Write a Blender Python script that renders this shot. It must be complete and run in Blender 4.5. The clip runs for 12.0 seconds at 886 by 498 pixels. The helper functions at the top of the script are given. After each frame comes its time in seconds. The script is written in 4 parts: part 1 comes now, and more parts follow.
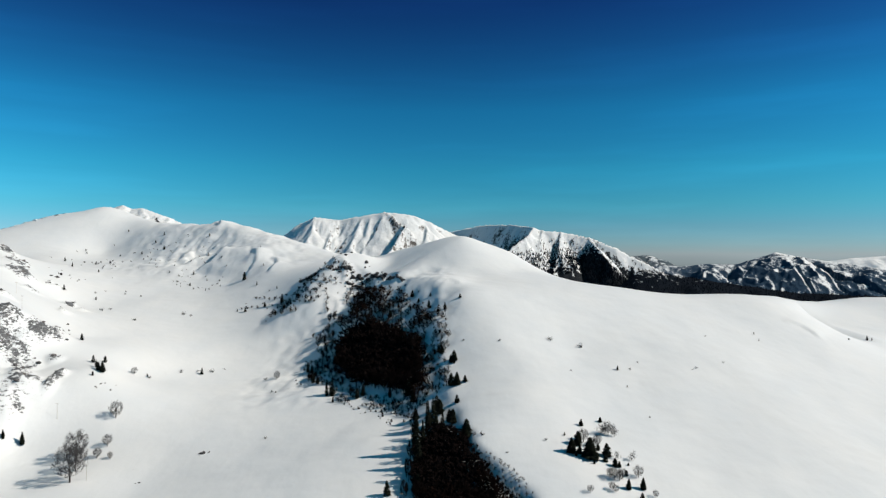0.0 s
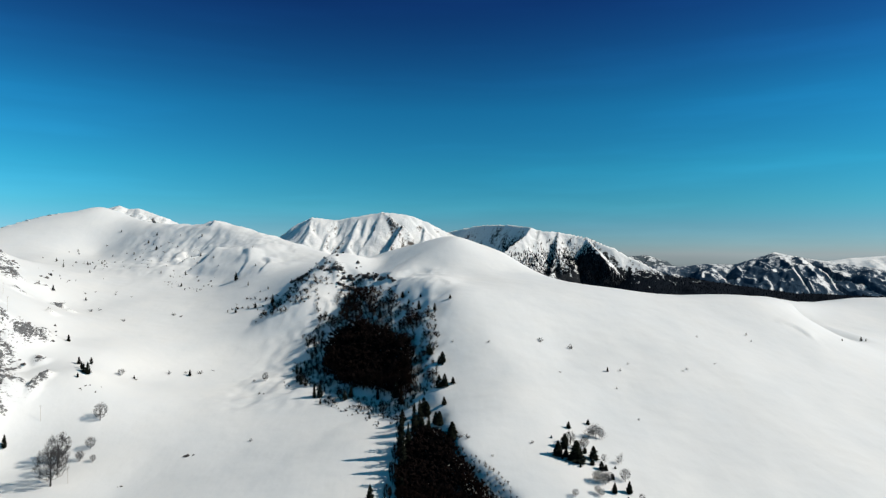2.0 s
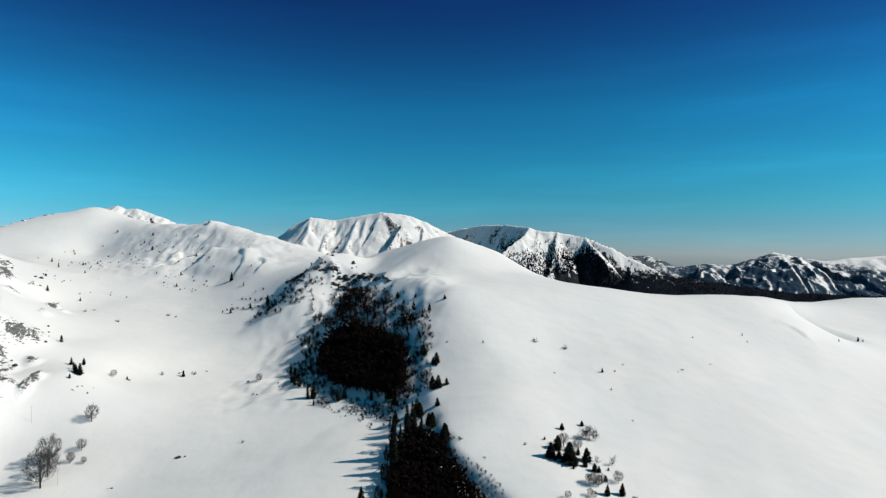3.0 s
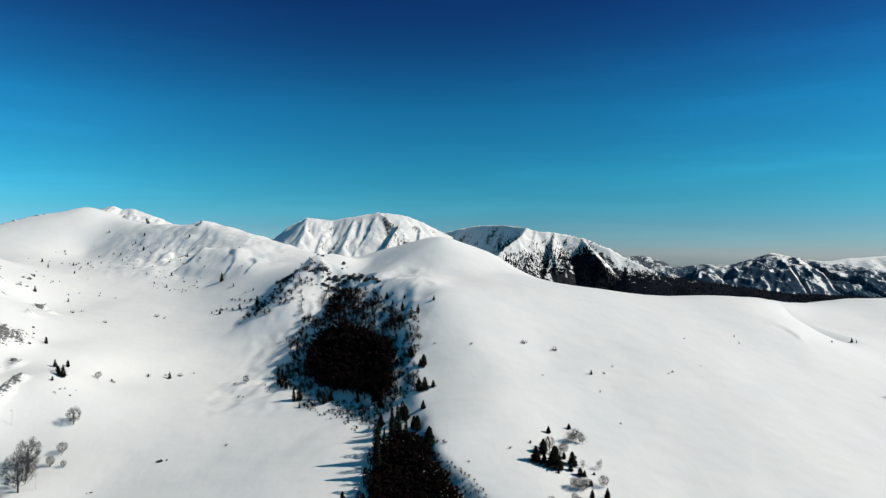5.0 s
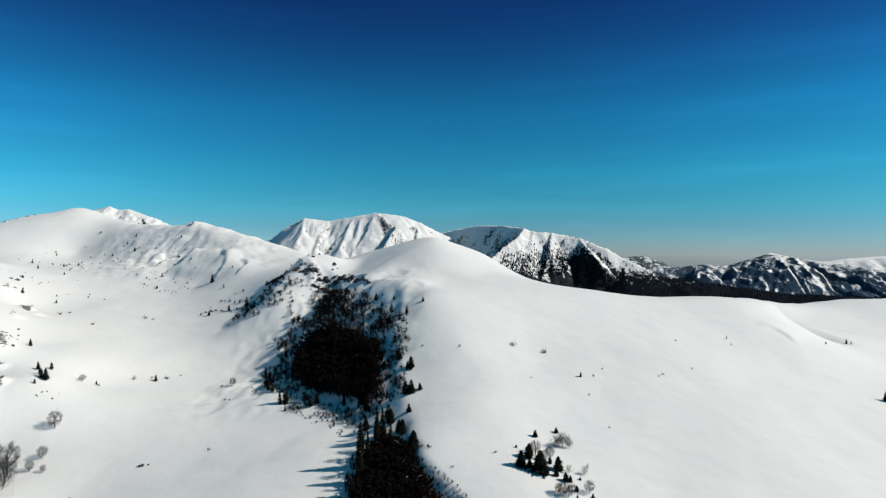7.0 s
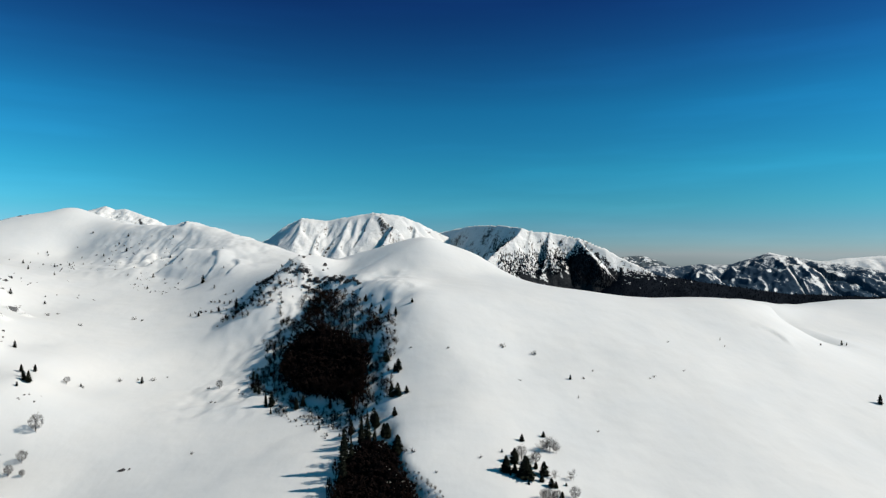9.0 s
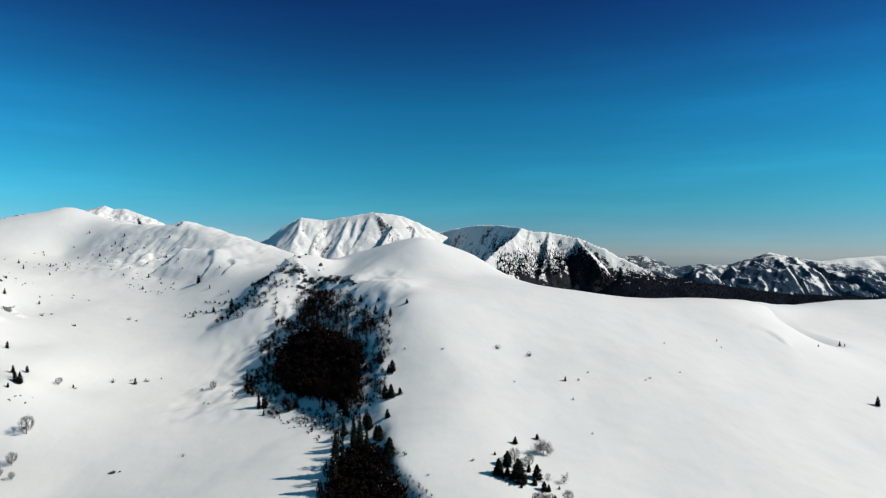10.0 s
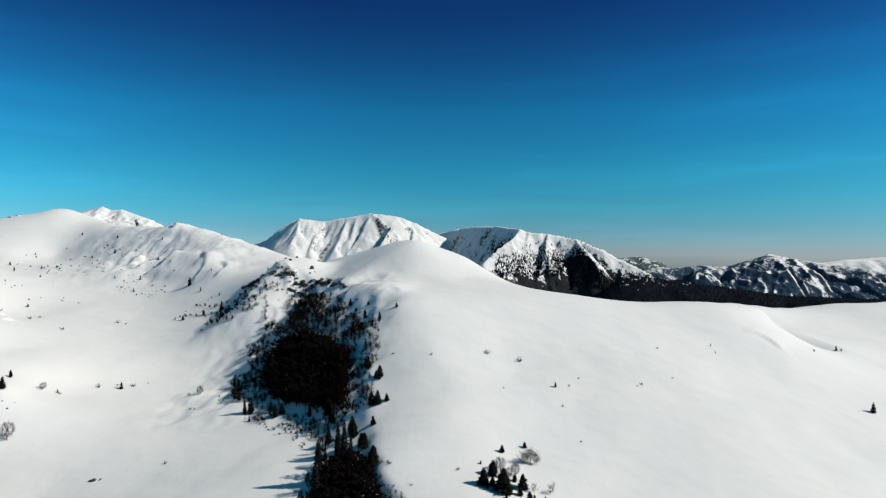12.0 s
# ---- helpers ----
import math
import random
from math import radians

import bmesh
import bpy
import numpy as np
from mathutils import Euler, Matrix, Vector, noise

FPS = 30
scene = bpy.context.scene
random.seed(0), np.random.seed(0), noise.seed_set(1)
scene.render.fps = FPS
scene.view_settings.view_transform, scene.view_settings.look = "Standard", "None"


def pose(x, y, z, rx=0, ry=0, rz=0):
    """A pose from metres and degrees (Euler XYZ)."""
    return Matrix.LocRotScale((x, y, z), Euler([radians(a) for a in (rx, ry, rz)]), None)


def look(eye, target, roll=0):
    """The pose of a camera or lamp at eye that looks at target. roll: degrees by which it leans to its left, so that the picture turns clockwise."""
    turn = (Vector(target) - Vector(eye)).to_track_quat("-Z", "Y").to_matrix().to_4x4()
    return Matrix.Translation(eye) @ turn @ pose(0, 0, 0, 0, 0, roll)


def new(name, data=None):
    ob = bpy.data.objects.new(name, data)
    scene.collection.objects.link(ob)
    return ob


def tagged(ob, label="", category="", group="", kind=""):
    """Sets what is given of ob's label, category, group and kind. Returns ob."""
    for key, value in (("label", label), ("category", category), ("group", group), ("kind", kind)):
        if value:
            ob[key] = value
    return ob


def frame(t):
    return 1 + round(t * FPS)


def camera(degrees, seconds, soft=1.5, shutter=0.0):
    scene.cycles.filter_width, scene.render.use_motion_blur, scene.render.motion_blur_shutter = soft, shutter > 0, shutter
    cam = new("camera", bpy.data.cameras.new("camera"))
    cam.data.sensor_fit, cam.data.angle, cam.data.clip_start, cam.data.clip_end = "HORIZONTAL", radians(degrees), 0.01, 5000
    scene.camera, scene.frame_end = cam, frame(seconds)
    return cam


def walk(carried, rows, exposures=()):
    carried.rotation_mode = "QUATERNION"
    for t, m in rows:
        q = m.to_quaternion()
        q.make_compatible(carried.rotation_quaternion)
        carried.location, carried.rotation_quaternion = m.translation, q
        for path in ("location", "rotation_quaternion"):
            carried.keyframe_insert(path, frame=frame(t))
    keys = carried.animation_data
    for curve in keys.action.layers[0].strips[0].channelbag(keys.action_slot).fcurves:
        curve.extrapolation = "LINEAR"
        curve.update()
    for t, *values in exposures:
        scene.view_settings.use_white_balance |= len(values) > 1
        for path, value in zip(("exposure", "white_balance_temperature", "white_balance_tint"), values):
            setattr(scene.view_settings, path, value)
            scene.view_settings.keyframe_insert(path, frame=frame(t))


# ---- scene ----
cam = camera(70.0, 12.0, soft=1.3)
walk(cam, [
    (0, pose(0, 0, 100, 90.4605, -0, 0)),
    (0.5, pose(1.366, 0.758, 100.036, 90.4561, 0.0145, -0.0126)),
    (1, pose(2.738, 1.544, 100.07, 90.4452, 0.0191, -0.0375)),
    (1.5, pose(4.118, 2.358, 100.1, 90.4351, 0.0264, -0.0428)),
    (2, pose(5.504, 3.201, 100.129, 90.4738, 0.0263, -0.0641)),
    (2.5, pose(6.898, 4.073, 100.155, 90.4632, 0.0299, -0.0756)),
    (3, pose(8.298, 4.974, 100.18, 90.4792, 0.0315, -0.1058)),
    (5, pose(13.956, 8.854, 100.295, 90.505, 0.0398, -0.216)),
    (5.5, pose(15.382, 9.889, 100.335, 90.5153, 0.0527, -0.2371)),
    (6, pose(16.812, 10.948, 100.383, 90.5219, 0.0617, -0.2679)),
    (6.5, pose(18.244, 12.03, 100.442, 90.5265, 0.0645, -0.283)),
    (7, pose(19.678, 13.131, 100.514, 90.5413, 0.0741, -0.2814)),
    (9, pose(25.407, 17.697, 100.996, 90.5117, 0.0847, -0.3054)),
    (9.5, pose(26.832, 18.866, 101.181, 90.4893, 0.067, -0.3005)),
    (10, pose(28.25, 20.041, 101.401, 90.4792, 0.0549, -0.2933)),
    (10.5, pose(29.662, 21.218, 101.658, 90.4688, 0.0473, -0.2962)),
    (11, pose(31.064, 22.393, 101.957, 90.5068, 0.0304, -0.2876)),
    (11.5, pose(32.455, 23.564, 102.303, 90.5329, -0.0006, -0.2719)),
    (12, pose(33.834, 24.726, 102.701, 90.5641, -0.0078, -0.2627)),
])

# ---- light ----
SUN_ELEVATION, SUN_AZIMUTH = 37.0, -6.0     # degrees above the level; degrees from +x towards +y
sun_way = Vector((math.cos(radians(SUN_ELEVATION)) * math.cos(radians(SUN_AZIMUTH)),
                  math.cos(radians(SUN_ELEVATION)) * math.sin(radians(SUN_AZIMUTH)),
                  math.sin(radians(SUN_ELEVATION))))
sun = new("sun", bpy.data.lights.new("sun", "SUN"))
sun.data.energy, sun.data.angle, sun.data.color = 4.72, radians(0.53), (0.97, 0.81, 0.68)
sun.matrix_world = look(sun_way * 50, (0, 0, 0))

world = bpy.data.worlds.new("sky")
scene.world = world
world.use_nodes = True
wn, wl = world.node_tree.nodes, world.node_tree.links
sky = wn.new("ShaderNodeTexSky")
sky.sky_type, sky.sun_disc = "NISHITA", False
sky.sun_elevation, sky.sun_rotation = radians(SUN_ELEVATION), radians(90 - SUN_AZIMUTH)
sky.altitude, sky.air_density, sky.dust_density, sky.ozone_density = 2000, 1.0, 0.1, 2.0
# the deep blue of high winter air, paler and greyer towards the level
deep = wn.new("ShaderNodeGamma")
deep.inputs["Gamma"].default_value = 2.0
thin = wn.new("ShaderNodeVectorMath")
thin.operation = "SCALE"
thin.inputs["Scale"].default_value = 0.1
place = wn.new("ShaderNodeTexCoord")
axes = wn.new("ShaderNodeSeparateXYZ")
tint = wn.new("ShaderNodeValToRGB")
for at, colour in ((0.0, (0.245, 0.31, 0.575)), (0.042, (0.24, 0.40, 0.505)), (0.075, (0.20, 0.55, 0.525)), (0.13, (0.17, 0.77, 0.62)), (0.22, (0.16, 0.96, 0.78)), (0.37, (0.17, 0.48, 0.62)), (0.55, (0.30, 2.4, 1.12))):
    e = tint.color_ramp.elements.new(at) if at not in (0.0,) else tint.color_ramp.elements[0]
    e.position, e.color = at, (*colour, 1)
tint.color_ramp.elements[-1].color = (0.46, 3.7, 1.55, 1)
blend = wn.new("ShaderNodeMix")
blend.data_type, blend.blend_type = "RGBA", "MULTIPLY"
blend.inputs[0].default_value = 1.0
wl.new(sky.outputs["Color"], thin.inputs[0])
wl.new(thin.outputs["Vector"], deep.inputs["Color"])
wl.new(place.outputs["Generated"], axes.inputs[0])
wl.new(axes.outputs["Z"], tint.inputs["Fac"])
wl.new(deep.outputs["Color"], blend.inputs[6])
wl.new(tint.outputs["Color"], blend.inputs[7])
east = wn.new("ShaderNodeMapRange")
for k, v in enumerate((-0.7, 0.7, 1.18, 0.95)):
    east.inputs[k + 1].default_value = v
hazy = wn.new("ShaderNodeVectorMath")
hazy.operation = "SCALE"
# thin high wisps
spread = wn.new("ShaderNodeMapping")
spread.inputs["Scale"].default_value, spread.inputs["Rotation"].default_value = (1.6, 1.6, 16.0), (0.0, radians(7), 0.0)
wisps = wn.new("ShaderNodeTexNoise")
wisps.inputs["Scale"].default_value, wisps.inputs["Detail"].default_value = 1.5, 5.0
veil = wn.new("ShaderNodeMapRange")
for k, v in enumerate((0.48, 0.75, 0.0, 0.14)):
    veil.inputs[k + 1].default_value = v
lift = wn.new("ShaderNodeMath")
lift.operation = "ADD"
wl.new(place.outputs["Generated"], spread.inputs["Vector"])
wl.new(spread.outputs["Vector"], wisps.inputs["Vector"])
wl.new(wisps.outputs["Fac"], veil.inputs[0])
wl.new(veil.outputs[0], lift.inputs[0])
wl.new(east.outputs[0], lift.inputs[1])
wl.new(axes.outputs["X"], east.inputs[0])
wl.new(blend.outputs[2], hazy.inputs[0])
wl.new(lift.outputs[0], hazy.inputs["Scale"])
wl.new(hazy.outputs["Vector"], wn["Background"].inputs["Color"])
wn["Background"].inputs["Strength"].default_value = 1.6
scene.view_settings.exposure = 0.32

# ---- materials ----
def material(name):
    m = bpy.data.materials.new(name)
    m.use_nodes = True
    return m, m.node_tree.nodes, m.node_tree.links, m.node_tree.nodes["Principled BSDF"]


def noise_node(nodes, links, scale, detail=4.0, rough=0.55, vector=None, stretch=None):
    """A noise texture in metres: its features are about 1 / scale metres across."""
    n = nodes.new("ShaderNodeTexNoise")
    n.inputs["Scale"].default_value, n.inputs["Detail"].default_value, n.inputs["Roughness"].default_value = scale, detail, rough
    source = vector
    if source is None:
        source = nodes.new("ShaderNodeNewGeometry").outputs["Position"]
    if stretch:
        mp = nodes.new("ShaderNodeMapping")
        mp.inputs["Scale"].default_value = stretch
        links.new(source, mp.inputs["Vector"])
        source = mp.outputs["Vector"]
    links.new(source, n.inputs["Vector"])
    return n.outputs["Fac"]


def ramp_node(nodes, links, source, *stops):
    """A colour ramp with stops of (place, colour)."""
    r = nodes.new("ShaderNodeValToRGB")
    while len(r.color_ramp.elements) < len(stops):
        r.color_ramp.elements.new(0.5)
    for e, (at, colour) in zip(r.color_ramp.elements, stops):
        e.position = at
        e.color = (colour, colour, colour, 1) if isinstance(colour, (int, float)) else (*colour, 1)
    links.new(source, r.inputs["Fac"])
    return r.outputs["Color"]


def sums(nodes, links, kind, a, b):
    n = nodes.new("ShaderNodeMath")
    n.operation = kind
    for k, v in enumerate((a, b)):
        if isinstance(v, (int, float)):
            n.inputs[k].default_value = v
        else:
            links.new(v, n.inputs[k])
    return n.outputs[0]


def mix_node(nodes, links, fac, a, b):
    n = nodes.new("ShaderNodeMix")
    n.data_type = "RGBA"
    for k, v in ((0, fac), (6, a), (7, b)):
        if isinstance(v, tuple):
            n.inputs[k].default_value = (*v, 1)
        elif isinstance(v, (int, float)):
            n.inputs[k].default_value = v
        else:
            links.new(v, n.inputs[k])
    return n.outputs[2]


def relief(nodes, links, height, distance, strength, bsdf, before=None):
    b = nodes.new("ShaderNodeBump")
    b.inputs["Distance"].default_value, b.inputs["Strength"].default_value = distance, strength
    links.new(height, b.inputs["Height"])
    if before is not None:
        links.new(before, b.inputs["Normal"])
    links.new(b.outputs["Normal"], bsdf.inputs["Normal"])
    return b.outputs["Normal"]


def share(nodes, name):
    a = nodes.new("ShaderNodeAttribute")
    a.attribute_name = name
    return a.outputs["Fac"]


SNOW_A, SNOW_B = (0.56, 0.625, 0.655), (0.60, 0.655, 0.67)
ROCK_A, ROCK_B = (0.03, 0.03, 0.03), (0.17, 0.167, 0.16)


def make_snow_ground():
    m, n, l, p = material("snow_ground")
    white = ramp_node(n, l, noise_node(n, l, 0.03, 5), (0.3, SNOW_A), (0.7, SNOW_B))
    stone = ramp_node(n, l, noise_node(n, l, 0.9, 8, 0.75, stretch=(0.6, 1.1, 1.9)), (0.32, (0.022, 0.025, 0.028)), (0.5, (0.075, 0.085, 0.092)), (0.68, (0.21, 0.235, 0.25)))
    layers = noise_node(n, l, 0.55, 8, 0.72, stretch=(0.7, 1.0, 1.9))
    layers = sums(n, l, "ADD", sums(n, l, "MULTIPLY", layers, 1.5), -0.25)
    broken = sums(n, l, "ADD", sums(n, l, "MULTIPLY", share(n, "rock"), 0.41), layers)
    cover = ramp_node(n, l, broken, (0.82, 0.0), (0.87, 1.0))
    # dark woods tone added on unseen low ground to cut bounced light
    woods = ramp_node(n, l, sums(n, l, "ADD", share(n, "bounce_cut"), noise_node(n, l, 0.02, 5)), (0.75, 0.0), (0.85, 1.0))
    l.new(mix_node(n, l, woods, mix_node(n, l, cover, white, stone), (0.025, 0.032, 0.028)), p.inputs["Base Color"])
    p.inputs["Roughness"].default_value = 0.62
    p.inputs["Specular IOR Level"].default_value = 0.25
    soft = noise_node(n, l, 0.22, 5, 0.5, stretch=(1.0, 0.55, 1.0))
    wide = relief(n, l, noise_node(n, l, 0.055, 4, 0.5, stretch=(1.0, 0.7, 1.0)), 2.0, 0.3, p)
    before = relief(n, l, soft, 0.5, 0.13, p, wide)
    relief(n, l, noise_node(n, l, 1.6, 5, 0.6), 0.12, 0.12, p, before)
    return m


def make_mountain(name, snow_line, woods, tree_size=0.12, patch=0.035, uneven=1.6, rise=1.0, edge=0.06, low_tone=(0.010, 0.014, 0.018), high_tone=(0.028, 0.032, 0.036), shade_side=0.0):
    """Snow on the gentle parts, rock on the steep ones, dark woods lower down."""
    m, n, l, p = material(name)
    geo = n.new("ShaderNodeNewGeometry")
    part = n.new("ShaderNodeSeparateXYZ")
    l.new(geo.outputs["True Normal"], part.inputs[0])
    grain = noise_node(n, l, 0.035, 7, 0.65)
    fine = noise_node(n, l, 0.11, 6, 0.7)
    white = ramp_node(n, l, grain, (0.3, SNOW_A), (0.7, SNOW_B))
    stone = ramp_node(n, l, fine, (0.3, ROCK_A), (0.75, ROCK_B))
    flat = sums(n, l, "ADD", part.outputs["Z"], sums(n, l, "MULTIPLY", sums(n, l, "SUBTRACT", fine, 0.5), 0.5))
    bare = ramp_node(n, l, flat, (snow_line - 0.05, 1.0), (snow_line + 0.04, 0.0))
    colour = mix_node(n, l, bare, white, stone)
    if woods is not None:
        low = sums(n, l, "ADD", sums(n, l, "MULTIPLY", share(n, "below"), rise), sums(n, l, "MULTIPLY", sums(n, l, "SUBTRACT", noise_node(n, l, patch, 8, 0.74), 0.5), uneven))
        # the woods tone also paints shade on slopes turned from the sun
        low = sums(n, l, "ADD", low, sums(n, l, "MULTIPLY", share(n, "shade_side"), shade_side))
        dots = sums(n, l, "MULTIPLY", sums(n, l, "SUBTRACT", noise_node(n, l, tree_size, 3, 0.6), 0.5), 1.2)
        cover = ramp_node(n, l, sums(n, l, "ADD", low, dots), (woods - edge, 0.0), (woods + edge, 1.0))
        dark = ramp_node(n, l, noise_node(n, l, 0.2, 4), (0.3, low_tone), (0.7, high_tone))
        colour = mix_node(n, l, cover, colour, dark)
    l.new(colour, p.inputs["Base Color"])
    p.inputs["Roughness"].default_value = 0.75
    p.inputs["Specular IOR Level"].default_value = 0.0
    relief(n, l, fine, 4.0, 0.5, p)
    return m


snow_ground = make_snow_ground()
snow_mountain = make_mountain("snow_mountain", 0.49, None)
wooded_mountain = make_mountain("wooded_mountain", 0.42, 1.0, uneven=1.1, shade_side=0.3)
# blue-black tones: haze and shade put into the forest colour
forest_floor = make_mountain("forest_floor", 0.3, -2.5, low_tone=(0.005, 0.007, 0.010), high_tone=(0.010, 0.014, 0.020))
# blue of the distant haze is put into the woods tones
hazed_mountain = make_mountain("hazed_mountain", 0.28, 0.2, 0.16, 0.013, 3.2, 0.3, 0.2, (0.018, 0.038, 0.064), (0.040, 0.074, 0.115), shade_side=0.8)
plateau_snow = make_mountain("plateau_snow", 0.28, 0.72, 0.03, 0.012, 1.9, 0.1, 0.12, (0.10, 0.10, 0.10), (0.17, 0.165, 0.16))
# haze painted as a grey-blue tone over the farthest mountain
far_hazed = make_mountain("far_hazed", 0.5, -0.3, 0.03, 0.014, 2.0, 0.25, 0.06, (0.05, 0.07, 0.085), (0.08, 0.11, 0.13))


def make_plain(name, low, high, scale, rough=0.85, depth=0.05, gloss=0.2):
    """A rough, uneven surface between two colours, each piece a little different."""
    m, n, l, p = material(name)
    info = n.new("ShaderNodeObjectInfo")
    grain = noise_node(n, l, scale, 5, 0.6)
    tone = sums(n, l, "ADD", sums(n, l, "MULTIPLY", grain, 0.75), sums(n, l, "MULTIPLY", info.outputs["Random"], 0.3))
    l.new(ramp_node(n, l, tone, (0.25, low), (0.8, high)), p.inputs["Base Color"])
    p.inputs["Roughness"].default_value = rough
    p.inputs["Specular IOR Level"].default_value = gloss
    relief(n, l, grain, depth, 0.6, p)
    return m


needles = make_plain("spruce_needles", (0.003, 0.0045, 0.0035), (0.009, 0.013, 0.0085), 2.0, 0.9, 0.05, 0.06)
spruce_bark = make_plain("spruce_bark", (0.03, 0.02, 0.015), (0.08, 0.06, 0.045), 6.0)
grey_bark = make_plain("grey_bark", (0.014, 0.015, 0.016), (0.045, 0.047, 0.05), 5.0)
grey_twig = make_plain("grey_twig", (0.022, 0.024, 0.026), (0.06, 0.065, 0.07), 3.0)
# the gully wood's deep shade is put into these near-black bark and twig colours
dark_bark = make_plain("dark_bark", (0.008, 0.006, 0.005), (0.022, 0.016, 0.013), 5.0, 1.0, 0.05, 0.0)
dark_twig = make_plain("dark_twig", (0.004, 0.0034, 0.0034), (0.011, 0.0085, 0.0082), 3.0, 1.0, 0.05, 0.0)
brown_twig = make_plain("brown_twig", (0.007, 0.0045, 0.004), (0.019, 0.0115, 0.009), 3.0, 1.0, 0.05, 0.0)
stone_grey = make_plain("stone_grey", (0.035, 0.036, 0.038), (0.20, 0.20, 0.20), 1.5, 0.9, 0.15)
# stone darkened so the rim ledges carry their shade in the colour
dark_stone = make_plain("dark_stone", (0.014, 0.015, 0.017), (0.075, 0.078, 0.082), 1.2, 0.9, 0.2)
pole_wood = make_plain("pole_wood", (0.38, 0.37, 0.35), (0.55, 0.53, 0.50), 3.0)
pole_metal = make_plain("pole_metal", (0.25, 0.25, 0.25), (0.40, 0.40, 0.40), 4.0, 0.5)
# dark blue of the far conifers carries distance haze and shade
hazed_needles = make_plain("hazed_needles", (0.004, 0.006, 0.009), (0.009, 0.013, 0.020), 0.2, 1.0, 0.05, 0.0)
snow_cap = make_plain("snow_cap", SNOW_A, SNOW_B, 1.0, 0.6)


